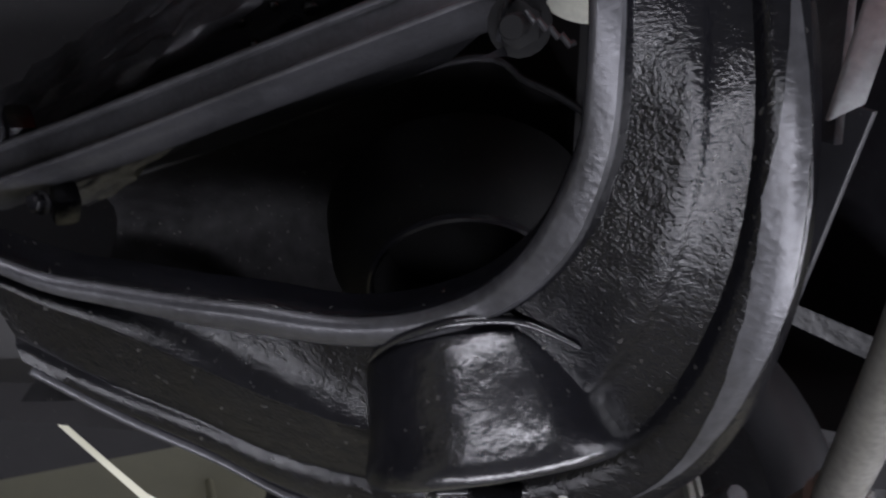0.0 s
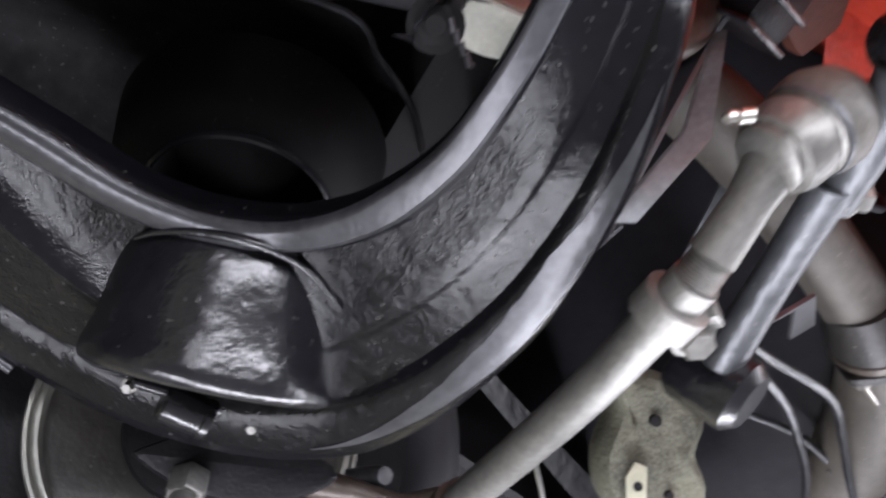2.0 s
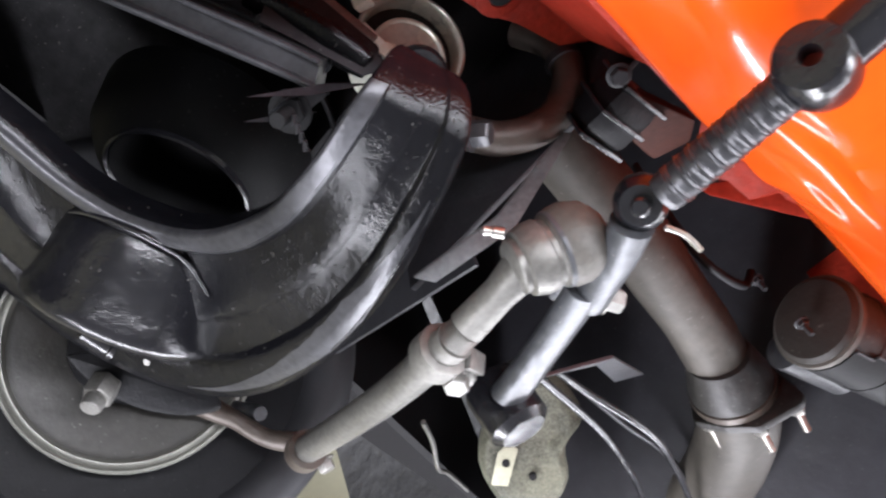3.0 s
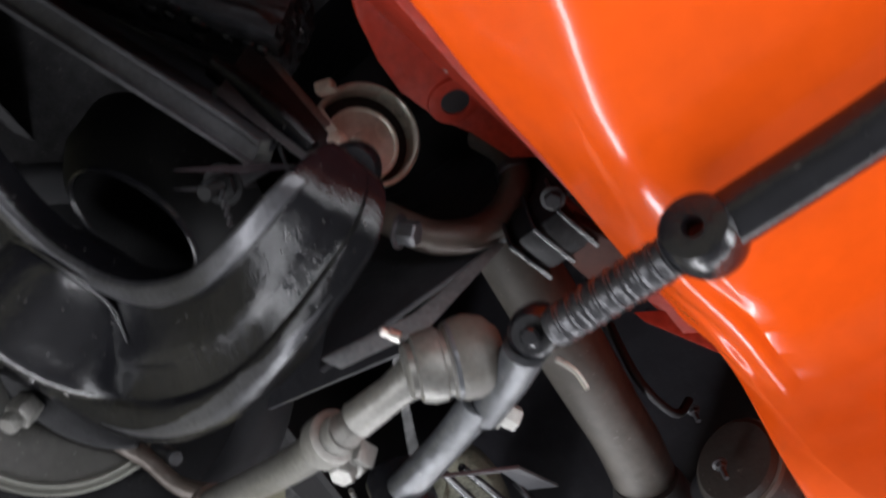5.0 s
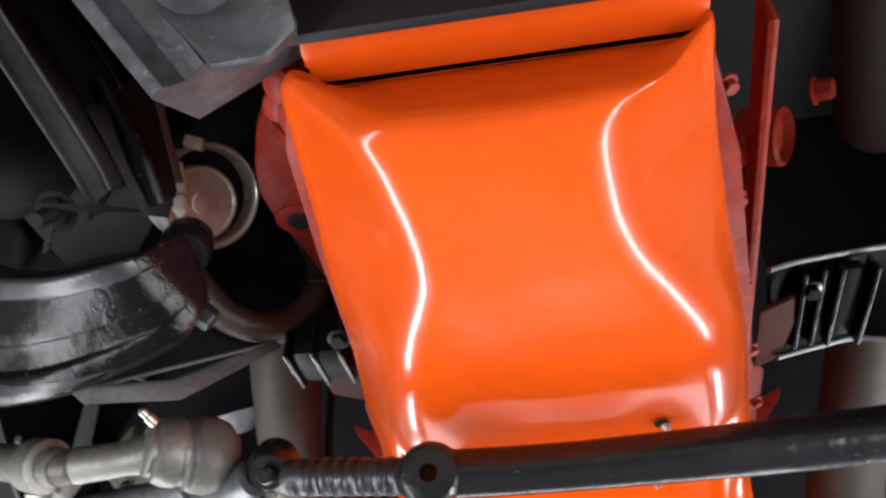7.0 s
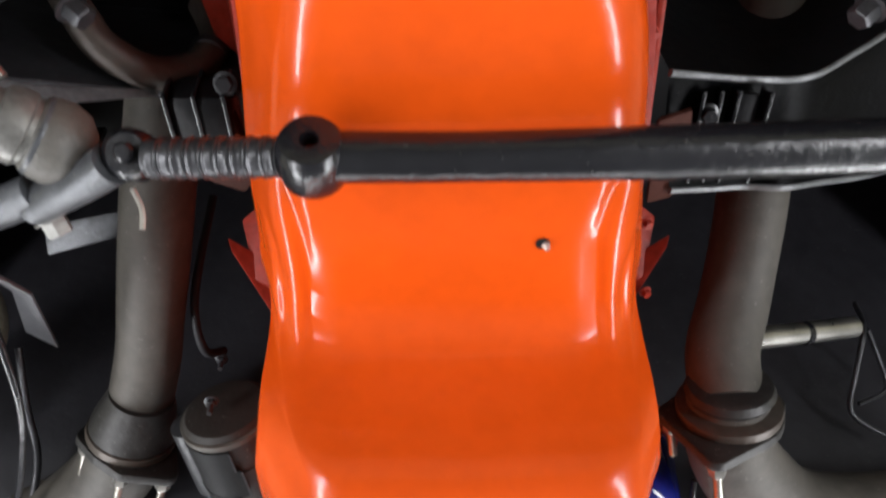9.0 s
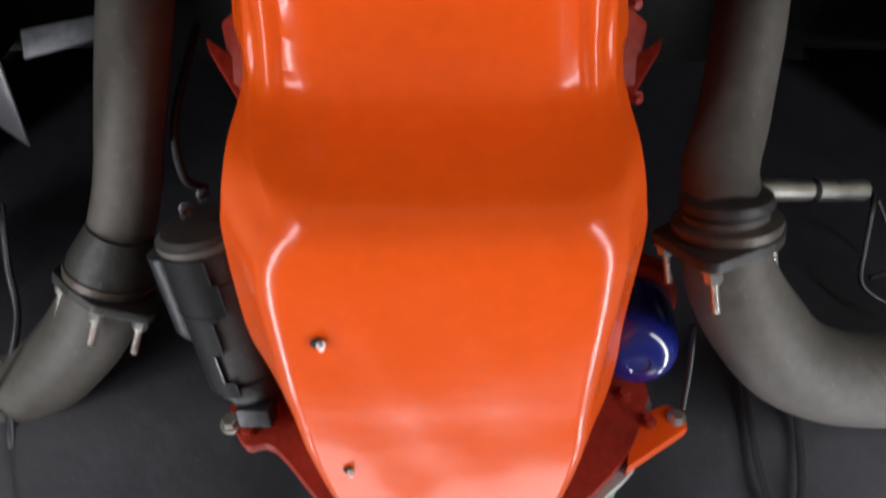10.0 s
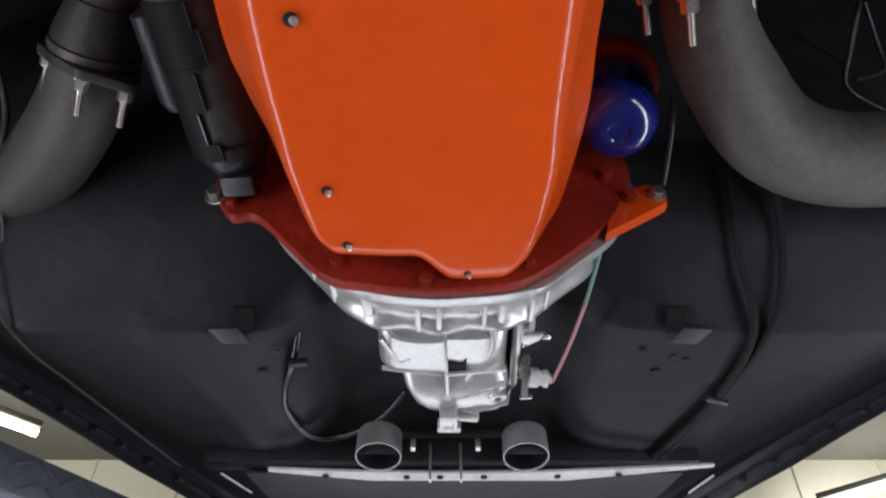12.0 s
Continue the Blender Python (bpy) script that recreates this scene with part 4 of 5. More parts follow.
    part("front_bead", flip(tube([q + Vector((0, 0, -0.002)) for q in edge[66:]], 0.0035, 10, smooth=False)), BLACK_WORN_LIT, pressing, "pale outer edge, worn and with a painted sheen")
    # cup round the ball joint
    c, ax = Vector((-0.500, -0.137, 2.192)), Vector((-0.85, -0.03, -0.51)).normalized()
    cup = [(0.030, -0.043), (0.044, -0.0415), (0.052, -0.037), (0.057, -0.029), (0.0595, -0.018), (0.0612, 0.0), (0.0625, 0.014), (0.0645, 0.024), (0.0665, 0.031), (0.0668, 0.036), (0.065, 0.040), (0.0615, 0.042), (0.057, 0.041), (0.053, 0.037), (0.049, 0.020), (0.03, 0.012)]
    bm = turned(cup, c, ax, 56)
    part("ball_joint_cup", flip(bm), BLACK, t)
    seam = [(-0.476, -0.198, 2.1965), (-0.4640, -0.1925, 2.1865), (-0.4525, -0.1815, 2.1725), (-0.4432, -0.1625, 2.1570), (-0.4450, -0.1372, 2.1500), (-0.4540, -0.1165, 2.1340)]
    part("cup_seam", flip(tube(seam, [0.001, 0.0022, 0.0026, 0.0026, 0.0022, 0.001], 10)), BLACK, t, "raised seam over the cup")
    part("pivot_eye", flip(tube([(-0.254, -0.102, 2.138), (-0.258, -0.095, 2.150), (-0.262, -0.088, 2.164)], [0.014, 0.017, 0.016], 24)), BLACK, t)
    bolt = hex_bolt((-0.268, -0.048, 2.136), (0.6, 0.35, -0.4), 0.0085, 0.012)
    part("pivot_nut", flip(bolt), BLACK_WORN_LIT, t)
    return t


control_arm(True)


control_arm()


def ball_joint():
    t = thing("ball_joint", (-0.55, -0.13, 2.15), "black greasy ball joint with split pin ends", "ball joint")
    c, ax = Vector((-0.500, -0.137, 2.192)), Vector((-0.85, -0.03, -0.51)).normalized()
    part("housing", turned([(0.046, 0.010), (0.042, 0.024), (0.034, 0.032), (0.030, 0.038), (0.018, 0.040)], c, ax, 32), DEEP_BLACK, t)
    part("cotter_bar", tube([(-0.556, -0.166, 2.191), (-0.555, -0.13, 2.178), (-0.556, -0.102, 2.166)], 0.0035, 10), BLACK, t)
    for p in ((-0.558, -0.166, 2.190), (-0.556, -0.101, 2.164)):
        place_bolt("cotter_end", p, (0.1, -0.6, -0.8), t, ZINC, 0.0032, 0.005)
    part("middle_block", turned([(0.009, -0.015), (0.011, -0.013), (0.011, 0.008), (0.012, 0.009), (0.012, 0.013)], (-0.562, -0.135, 2.178), (-0.05, 0.92, -0.38), 18), BLACK, t)
    return t


ball_joint()


def bushing():
    t = thing("pivot_bushing", (-0.275, -0.06, 2.18), "pale zinc-plated bushing shell at the arm's inner pivot", "bushing")
    c, ax = Vector((-0.270, -0.064, 2.226)), Vector((0.74, -0.38, -0.55)).normalized()
    part("shell", turned([(0.030, -0.040), (0.034, -0.036), (0.0355, -0.010), (0.0385, -0.004), (0.0394, 0.001), (0.0386, 0.005), (0.0368, 0.006), (0.0352, 0.004), (0.0345, -0.002), (0.0335, -0.012), (0.026, -0.013)], c, ax, 48), PALE_ZINC, t)
    disc = c + Vector((-0.003, -0.002, -0.008))
    part("washer", turned([(0.0270, -0.012), (0.0272, 0.000), (0.0262, 0.003), (0.0246, 0.003), (0.0236, 0.0012), (0.0080, 0.0010), (0.0070, 0.003), (0.002, 0.0034)], disc, ax, 40), PALE_ZINC, t, "pale inner washer with a raised rim")
    part("rubber_gap", turned([(0.0338, -0.0095), (0.0200, -0.0090)], c, ax, 40), STARTER, t, "dark rubber between shell and washer")
    part("strap", beam((-0.279, -0.154, 2.256), (-0.272, -0.100, 2.205), 0.0055, 0.004, (0.6, -0.5, -0.6), 0.001), ZINC, t, "dull steel strap")
    part("strap_panel", slab([(-0.281, -0.157, 2.257), (-0.274, -0.098, 2.201), (-0.276, -0.096, 2.178), (-0.284, -0.112, 2.168), (-0.303, -0.165, 2.208)], 0.003, (0.6, -0.5, -0.6), 0.001), POCKET, t, "smooth black side panel")
    place_bolt("strap_bolt", (-0.272, -0.092, 2.194), (0.4, -0.7, -0.5), t, PALE_ZINC, 0.0055, 0.008)
    part("strap_block", box((-0.2645, -0.1065, 2.236), (0.013, 0.010, 0.008), (30, 10, 20), 0.0015), PALE_ZINC, t)
    part("lock_plate", slab([(-0.286, -0.108, 2.222), (-0.272, -0.104, 2.222), (-0.270, -0.084, 2.196), (-0.278, -0.080, 2.190), (-0.287, -0.092, 2.204)], 0.003, (0.6, -0.5, -0.6), 0.001), PALE_ZINC, t)
    return t


bushing()


def front_frame():
    t = thing("front_crossmember", (-0.02, -0.1, 2.15), "black painted front frame crossmember with flanged edges", "frame")
    # ribbed beam over the arm
    a, b = Vector((-0.258, -0.135, 2.268)), Vector((-0.400, -0.350, 2.385))
    up = Vector((-0.5, 0.2, -0.75))
    bm = beam(a, b, 0.07, 0.05, up, 0.006)
    bmesh.ops.subdivide_edges(bm, edges=[e for e in bm.edges if e.calc_length() > 0.03], cuts=22, use_grid_fill=True)
    for v in bm.verts:
        v.co += 0.0045 * noise.noise(v.co * 95) * Vector((-0.6, 0.1, -0.8)) + 0.003 * noise.noise_vector(v.co * 210)
    # light on the beam is put into its paler paint
    seat = part("arm_seat", bm, BLACK_WORN_LIT, t)
    s, u, w = frame_at(b - a, up)
    for k, (x, y, z) in enumerate(((-0.3097, -0.2194, 2.2763), (-0.312, -0.200, 2.279), (-0.3153, -0.1754, 2.284), (-0.300, -0.185, 2.268), (-0.330, -0.228, 2.294), (-0.292, -0.168, 2.262), (-0.302, -0.203, 2.270), (-0.285, -0.156, 2.256), (-0.318, -0.236, 2.284), (-0.278, -0.150, 2.249), (-0.342, -0.250, 2.306), (-0.322, -0.208, 2.288))):
        r = 0.0035 + 0.0016 * (k % 4)
        part("weld_lump", turned([(r, -0.002), (r * 0.9, 0.001), (r * 0.6, 0.0025), (r * 0.1, 0.003)], (x, y, z), (-0.67, 0.04, -0.74), 12), BLACK, seat)
    # lower beam ahead of the arm, its end open beside the engine's nose
    le, lf = Vector((-0.179, -0.271, 2.071)), Vector((-0.342, -0.408, 2.268))
    ue, uf = Vector((-0.157, -0.273, 2.085)), Vector((-0.318, -0.412, 2.292))
    bk = Vector((0.002, 0.030, 0.022))
    bm, rings = bmesh.new(), []
    for k in range(13):
        lo, hi = le.lerp(lf, k / 12), ue.lerp(uf, k / 12)
        out = (hi - lo).cross(lf - le).normalized()
        if out.y > 0:
            out = -out
        w = hi - lo
        rings.append([lo + bk, lo, lo + w * 0.10 + out * 0.003, lo + w * 0.22 + out * 0.004, lo + w * 0.34 + out * 0.001, lo + w * 0.55 - out * 0.001, lo + w * 0.75 + out * 0.001,
                      lo + w * 0.90 + out * 0.003, hi + out * 0.001, hi - out * 0.005, hi + w * 0.10 - out * 0.005, hi + w * 0.18, hi + w * 1.4 + out * 0.001, hi + w * 1.4 + bk])
    skin(bm, rings)
    part("lower_beam", bm, GREY_FLANGE, t, "grey-black lower beam of the crossmember")
    pad = [(-0.196, -0.295, 2.125), (-0.158, -0.268, 2.085), (-0.137, -0.264, 2.092), (-0.126, -0.266, 2.104), (-0.130, -0.285, 2.122), (-0.165, -0.315, 2.155)]
    part("beam_bracket", slab(pad, 0.010, (0.25, -0.75, -0.5), 0.003), GREY_FLANGE, t)
    place_bolt("bracket_bolt", (-0.158, -0.300, 2.106), (0.25, -0.75, -0.5), t, GREY_FLANGE, 0.0125, 0.004)
    lug = tube([(-0.300, -0.172, 2.232), (-0.292, -0.150, 2.215), (-0.286, -0.128, 2.196), (-0.280, -0.108, 2.178)], [0.008, 0.010, 0.013, 0.009], 12, flat=0.6)
    part("frame_lug", lug, BLACK_CAST, t)
    for q in ((-0.303, -0.160, 2.214), (-0.296, -0.128, 2.186)):
        place_bolt("lug_bolt", q, (0.1, -0.7, -0.6), t, BLACK_MATT, 0.0045, 0.005)
    # edge bar along the pocket
    low = spline([(-0.403, -0.377, 2.312), (-0.376, -0.311, 2.272), (-0.344, -0.240, 2.224), (-0.310, -0.164, 2.171), (-0.299, -0.141, 2.152)], 5)
    upper = spline([(-0.387, -0.384, 2.323), (-0.361, -0.316, 2.285), (-0.330, -0.244, 2.236), (-0.296, -0.166, 2.182), (-0.286, -0.143, 2.162)], 5)
    bottom = spline([(-0.419, -0.378, 2.335), (-0.389, -0.308, 2.296), (-0.356, -0.236, 2.246), (-0.320, -0.152, 2.191), (-0.308, -0.127, 2.171)], 5)
    bm, rings = bmesh.new(), []
    for p, q, r in zip(low, upper, bottom):
        back = Vector((-0.004, 0.012, 0.018))
        rings.append([r + back, r, r.lerp(p, 0.5) + back * 0.15, p + back * 0.2, p, p.lerp(q, 0.14), p.lerp(q, 0.20) + back * 0.14, p.lerp(q, 0.80) + back * 0.14, p.lerp(q, 0.86), q, q + back * 0.3, q + back * 1.5])
    skin(bm, rings)
    # paler paint stands in for light along this edge
    part("pocket_edge", bm, BLACK_WORN_LIT, t)
    part("edge_ridge", tube([p.lerp(q, 0.06) for p, q in zip(low, upper)], 0.0014, 8, smooth=False), BLACK_WORN_LIT, t, "thin pale ridge")
    part("edge_ridge", tube([p.lerp(q, 0.93) for p, q in zip(low, upper)], 0.0017, 8, smooth=False), BLACK_WORN_LIT, t, "thin pale ridge")
    hem = spline([(-0.425, -0.34, 2.43), (-0.412, -0.27, 2.40), (-0.380, -0.19, 2.365), (-0.356, -0.13, 2.335), (-0.346, -0.106, 2.325)], 5)
    bm = bmesh.new()
    skin(bm, [[r.lerp(h, k / 4) + Vector((0.01, 0.01, 0.0)) * math.sin(math.pi * k / 4) for k in range(5)] for r, h in zip(bottom, hem)], closed=False, caps=False)
    bmesh.ops.solidify(bm, geom=bm.faces[:], thickness=0.002)
    # skirt greyed in place of the light that falls on it
    part("skirt", bm, BLACK_WORN_LIT, t)
    for p, k in (((-0.374, -0.349, 2.317), 1.2), ((-0.414, -0.333, 2.319), 1.0)):
        part("end_bracket", box(p, (0.022 * k, 0.014, 0.016 * k), (20, 35, 15), 0.004), BLACK_CAST, t)
        place_bolt("bracket_bolt", Vector(p) + Vector((0.004, -0.010, -0.010)), (0.2, -0.6, -0.75), t, BLACK, 0.005 * k, 0.005)
    lo = [(-0.350, -0.042, 2.088), (-0.343, -0.031, 2.082), (-0.29, -0.004, 2.094), (-0.235, 0.024, 2.146), (-0.240, 0.024, 2.152), (-0.295, -0.012, 2.104)]
    part("lower_flange", slab(lo, 0.003, (0, 0.3, 1), 0.0008), PALE_EDGE, t)
    part("web", slab([(-0.36, -0.035, 2.09), (-0.240, 0.026, 2.155), (-0.17, 0.03, 2.16), (-0.17, 0.05, 2.36), (-0.36, 0.03, 2.36)], 0.005, (0, 1, 0), 0.001), BLACK_MATT, t)
    part("mount_pad", box((-0.208, 0.040, 2.150), (0.04, 0.044, 0.03), (0, 0, 0), 0.009), DULL_BLACK, t)
    for k in (-1, 0, 1):
        part("pad_plate", box((-0.208 + 0.020 * k, 0.040, 2.150), (0.003, 0.048, 0.034), (0, 0, 0), 0.0008), BLACK, t)
    place_bolt("pad_bolt", (-0.186, 0.010, 2.140), (0, -0.4, -1), t, BLACK_MATT, 0.006, 0.005)
    # far half: pressed underside between two turned edges, over it the exhaust
    fore = spline([(0.122, 0.020, 2.168), (0.150, 0.030, 2.180), (0.205, 0.043, 2.194), (0.243, 0.042, 2.197), (0.280, 0.033, 2.215), (0.330, 0.018, 2.240), (0.42, -0.01, 2.275)], 5)
    aft = spline([(0.140, 0.118, 2.152), (0.175, 0.126, 2.163), (0.208, 0.130, 2.170), (0.238, 0.126, 2.164), (0.280, 0.134, 2.180), (0.328, 0.147, 2.202), (0.42, 0.165, 2.245)], 5)
    bm = bmesh.new()
    skin(bm, [[a.lerp(b, k / 6) + Vector((0, 0, 0.014 * math.sin(math.pi * k / 6))) for k in range(7)] for a, b in zip(fore, aft)], closed=False, caps=False)
    bmesh.ops.solidify(bm, geom=bm.faces[:], thickness=0.003)
    part("underside", bm, DULL_BLACK, t)
    bm = bmesh.new()
    skin(bm, [[a, a + Vector((0, 0.004, 0.05)), a + Vector((0, 0.006, 0.15))] for a in fore], closed=False, caps=False)
    bmesh.ops.solidify(bm, geom=bm.faces[:], thickness=0.003)
    part("web", bm, BLACK_MATT, t)
    for rail in (fore, aft):
        part("lower_flange", tube([q + Vector((0, 0, -0.001)) for q in rail], 0.0030, 10, flat=0.7), PALE_EDGE, t)
    for k, (x, deep) in enumerate(((0.154, 0.016), (0.168, 0.010), (0.180, 0.014), (0.203, 0.018))):
        part("pad_plate", box((x, 0.080, 2.172), (0.0035, 0.074, deep), (-16, 0, 1 + k), 0.0008), BLACK_CAST, t)
    part("mount_pad", box((0.190, 0.080, 2.176), (0.018, 0.066, 0.012), (-16, 0, 3), 0.004), DULL_BLACK, t)
    place_bolt("pad_bolt", (0.161, 0.060, 2.174), (0, -0.2, -1), t, BLACK, 0.006, 0.006)
    part("beam", box((-0.325, 0.02, 2.33), (0.29, 0.12, 0.1), bevel=0.01), DEEP_BLACK, t)
    return t


front_frame()


def spring_tower():
    t = thing("spring_tower", (-0.46, -0.15, 2.2), "black pressed spring tower with a round hole, behind the arm", "spring tower")
    top = [(-0.425, -0.34, 2.43), (-0.419, -0.288, 2.415), (-0.346, -0.106, 2.325), (-0.356, -0.066, 2.292), (-0.372, -0.040, 2.272), (-0.392, -0.026, 2.256)]
    low = [(-0.60, -0.40, 2.46), (-0.60, -0.32, 2.44), (-0.57, -0.14, 2.38), (-0.55, -0.08, 2.34), (-0.53, -0.04, 2.30), (-0.52, -0.01, 2.28)]
    top, low = spline(top, 6), spline(low, 6)
    bm, rows = bmesh.new(), []
    for i, (a, b) in enumerate(zip(top, low)):
        crease = 0.006 * math.exp(-((i - 9) / 1.2) ** 2)
        rows.append([a.lerp(b, k / 10) + Vector((0.02, 0.05, 0.06)) * (math.sin(math.pi * k / 10) - crease * 8) for k in range(11)])
    skin(bm, rows, closed=False, caps=False)
    bmesh.ops.solidify(bm, geom=bm.faces[:], thickness=0.004)
    # wall paler than its paint: dust, and light put into the colour
    part("pocket", bm, POCKET, t)
    part("hem", tube(top, 0.0026, 8, smooth=False), BLACK_WORN_LIT, t)
    c, ax = Vector((-0.476, -0.118, 2.266)), Vector((-0.42, -0.30, -0.85)).normalized()
    part("hole_rim", turned([(0.0550, -0.004), (0.0560, 0.0), (0.0573, 0.0012), (0.0588, 0.0), (0.0593, -0.004)], c, ax, 48, caps=False), BLACK, t, "thin glossy rim of the hole")
    # seat plate and hole near black, the pocket's shade put into their colour
    part("seat_plate", turned([(0.0593, -0.004), (0.070, -0.009), (0.082, -0.026), (0.088, -0.060)], c, ax, 48, caps=False), NEAR_BLACK, t)
    part("hole", turned([(0.0548, -0.002), (0.053, -0.03), (0.049, -0.05), (0.0, -0.055)], c, ax, 40, caps=False), NEAR_BLACK, t, "dark round opening")
    place_bolt("bump_bolt", (-0.315, -0.146, 2.146), (0.0, -0.55, -0.8), t, NEAR_BLACK, 0.0095, 0.004, 0.016)
    chain = [Vector((-0.311, -0.150, 2.132)).lerp(Vector((-0.322, -0.134, 2.124)), k / 8) + Vector((0.0012, 0, 0.0012)) * (-1) ** k for k in range(9)]
    part("stop_wire", tube(chain, 0.0014, 8, smooth=False), BLACK_WORN_LIT, t)
    part("bump_bracket", slab([(-0.325, -0.135, 2.160), (-0.298, -0.13, 2.158), (-0.300, -0.155, 2.140), (-0.325, -0.160, 2.142)], 0.012, (0.1, 0.7, 0.6), 0.004), BLACK_MATT, t)
    # backing sheet added to close off the bright room behind the tower
    part("rear_wall", slab([(-0.36, 0.055, 2.15), (-0.66, 0.10, 2.26), (-0.66, 0.02, 2.7), (-0.30, 0.02, 2.7)], 0.005, (0, 1, 0.2), 0.001), BLACK_MATT, t)
    return t


spring_tower()


def wheel():
    ax = Vector((0.68, -0.42, -0.60)).normalized()
    dc = Vector((-0.612, -0.086, 2.226))
    t = thing("road_wheel", (-0.7, -0.06, 2.1), "dark front wheel seen from its inner side", "wheel")
    prof = []
    for k in range(25):
        a = 2 * math.pi * k / 24
        prof.append((0.176 + 0.030 * math.cos(a), 0.045 * math.sin(a) - 0.075))
    part("tyre", turned(prof, dc, ax, 64, caps=False), RUBBER, t)
    part("rim", turned([(0.158, -0.045), (0.163, -0.042), (0.160, -0.05), (0.152, -0.075), (0.11, -0.085), (0.02, -0.09)], dc, ax, 56), DULL_BLACK, t)
    d = thing("brake_disc", (-0.68, -0.1, 2.1), "grey brake backing disc inside the front wheel", "brake disc")
    part("rim", turned([(0.100, -0.020), (0.1045, -0.012), (0.1058, -0.004), (0.1045, 0.001), (0.1025, 0.001), (0.1010, -0.0015), (0.0990, -0.0005), (0.0965, -0.001), (0.0940, -0.006)], dc, ax, 72, caps=False), DISC, d, "bright machined rim")
    # plate darkened for the suspension arm's shadow falling on it
    part("plate", turned([(0.0942, -0.006), (0.090, -0.008), (0.060, -0.009), (0.052, -0.014), (0.03, -0.014)], dc, ax, 72, caps=False), BACKPLATE, d)
    part("hub", turned([(0.050, -0.014), (0.048, -0.004), (0.036, 0.000), (0.02, 0.002)], dc, ax, 40), DULL_BLACK, d)
    p, w = Vector((-0.617, -0.104, 2.186)), Vector((-0.15, -0.40, -0.85))
    part("stud_nut", turned([(0.0125, 0), (0.0125, 0.016), (0.011, 0.018)], p, w, 6), ZINC, d, "bright castle nut")
    part("stud", turned([(0.0085, 0.016), (0.0085, 0.026), (0.0075, 0.028)], p, w, 10), ZINC, d)
    k = thing("steering_knuckle", (-0.6, -0.06, 2.19), "black steering knuckle with its brown arm to the tie rod", "steering knuckle")
    face = [Vector(q) for q in ((-0.627, -0.132, 2.212), (-0.604, -0.104, 2.208), (-0.586, -0.072, 2.200), (-0.590, -0.030, 2.178), (-0.600, -0.016, 2.168), (-0.620, -0.040, 2.170), (-0.632, -0.076, 2.180), (-0.632, -0.110, 2.196))]
    part("body", slab(spline(face + face[:1], 3)[:-1], 0.016, ax, 0.004), DULL_BLACK, k)
    part("arm", tube([(-0.606, -0.040, 2.176), (-0.600, -0.018, 2.164), (-0.594, -0.006, 2.154), (-0.586, 0.015, 2.136), (-0.572, 0.033, 2.126), (-0.562, 0.044, 2.122)], [0.010, 0.009, 0.0075, 0.0075, 0.009, 0.008], 16), BROWN_STEEL, k, "rusty brown steering arm")
    part("arm_eye", turned([(0.008, -0.010), (0.011, -0.008), (0.0115, 0.006), (0.009, 0.010)], (-0.562, 0.042, 2.120), (0, 0.3, -1), 20), BROWN_STEEL, k)
    part("lock_stop", tube([(-0.598, -0.004, 2.168), (-0.586, 0.006, 2.160), (-0.577, 0.006, 2.152)], [0.008, 0.007, 0.006], 12), GREY_FLANGE, k)
    return t


wheel()


def caliper():
    t = thing("brake_caliper", (-0.57, 0.31, 2.1), "corroded pale cast iron brake caliper bracket with holes", "brake caliper")
    o, out = Vector((-0.548, 0.336, 2.166)), Vector((0.35, -0.62, -0.70)).normalized()
    s, u, w = frame_at(out, (0.2, 0.5, 1))
    shape = [(-0.032, -0.055), (-0.010, -0.062), (0.012, -0.050), (0.030, -0.030), (0.034, 0.0), (0.026, 0.028), (0.030, 0.050), (0.012, 0.058), (-0.014, 0.050), (-0.034, 0.030), (-0.028, 0.004), (-0.038, -0.02)]
    edge = spline([Vector((a * 1.45, b * 1.4, 0)) for a, b in shape + shape[:1]], 3)[:-1]
    bm, rings = bmesh.new(), []
    for k, h in ((0.98, -0.05), (1.02, -0.02), (1.0, -0.004), (0.90, 0.006), (0.72, 0.009), (0.5, 0.004), (0.25, 0.006)):
        rings.append([o + (s * q.x + u * q.y) * k + w * (h + 0.002 * math.sin(140 * q.x + 9 * k) * math.sin(110 * q.y)) for q in edge])
    skin(bm, rings)
    casting = part("casting", bm, CAST_GREEN, t)
    for a, b, r in ((0.004, 0.034, 0.0055), (-0.014, -0.034, 0.004)):
        part("hole", turned([(r, 0.0), (r, 0.0106), (r * 0.8, 0.0108)], o + s * a + u * b, w, 18), DEEP_BLACK, casting, "dark bore")
    tab = [(-0.012, -0.020), (0.006, -0.024), (0.010, 0.012), (0.002, 0.026), (-0.010, 0.022)]
    part("tab", slab([o + s * (a + 0.022) + u * (b - 0.030) + w * 0.014 for a, b in tab], 0.003, w, 0.001), YELLOW_ZINC, t, "bright zinc tab")
    part("tab_hole", turned([(0.0045, 0), (0.0045, 0.0008)], o + s * 0.020 + u * -0.026 + w * 0.0172, w, 16), DEEP_BLACK, t)
    return t


caliper()


def hose(name, pts, r, mat, label, category="hose", group=""):
    return whole(name, tube(pts, r, 10), mat, label, category, group)


hose("brake_hose", [(-0.362, 0.075, 2.060), (-0.380, 0.109, 2.072), (-0.407, 0.215, 2.065), (-0.440, 0.300, 2.064), (-0.475, 0.376, 2.065), (-0.53, 0.47, 2.07)], 0.0034, BLACK, "glossy black brake hose below the frame", "brake hose", "brake hoses")
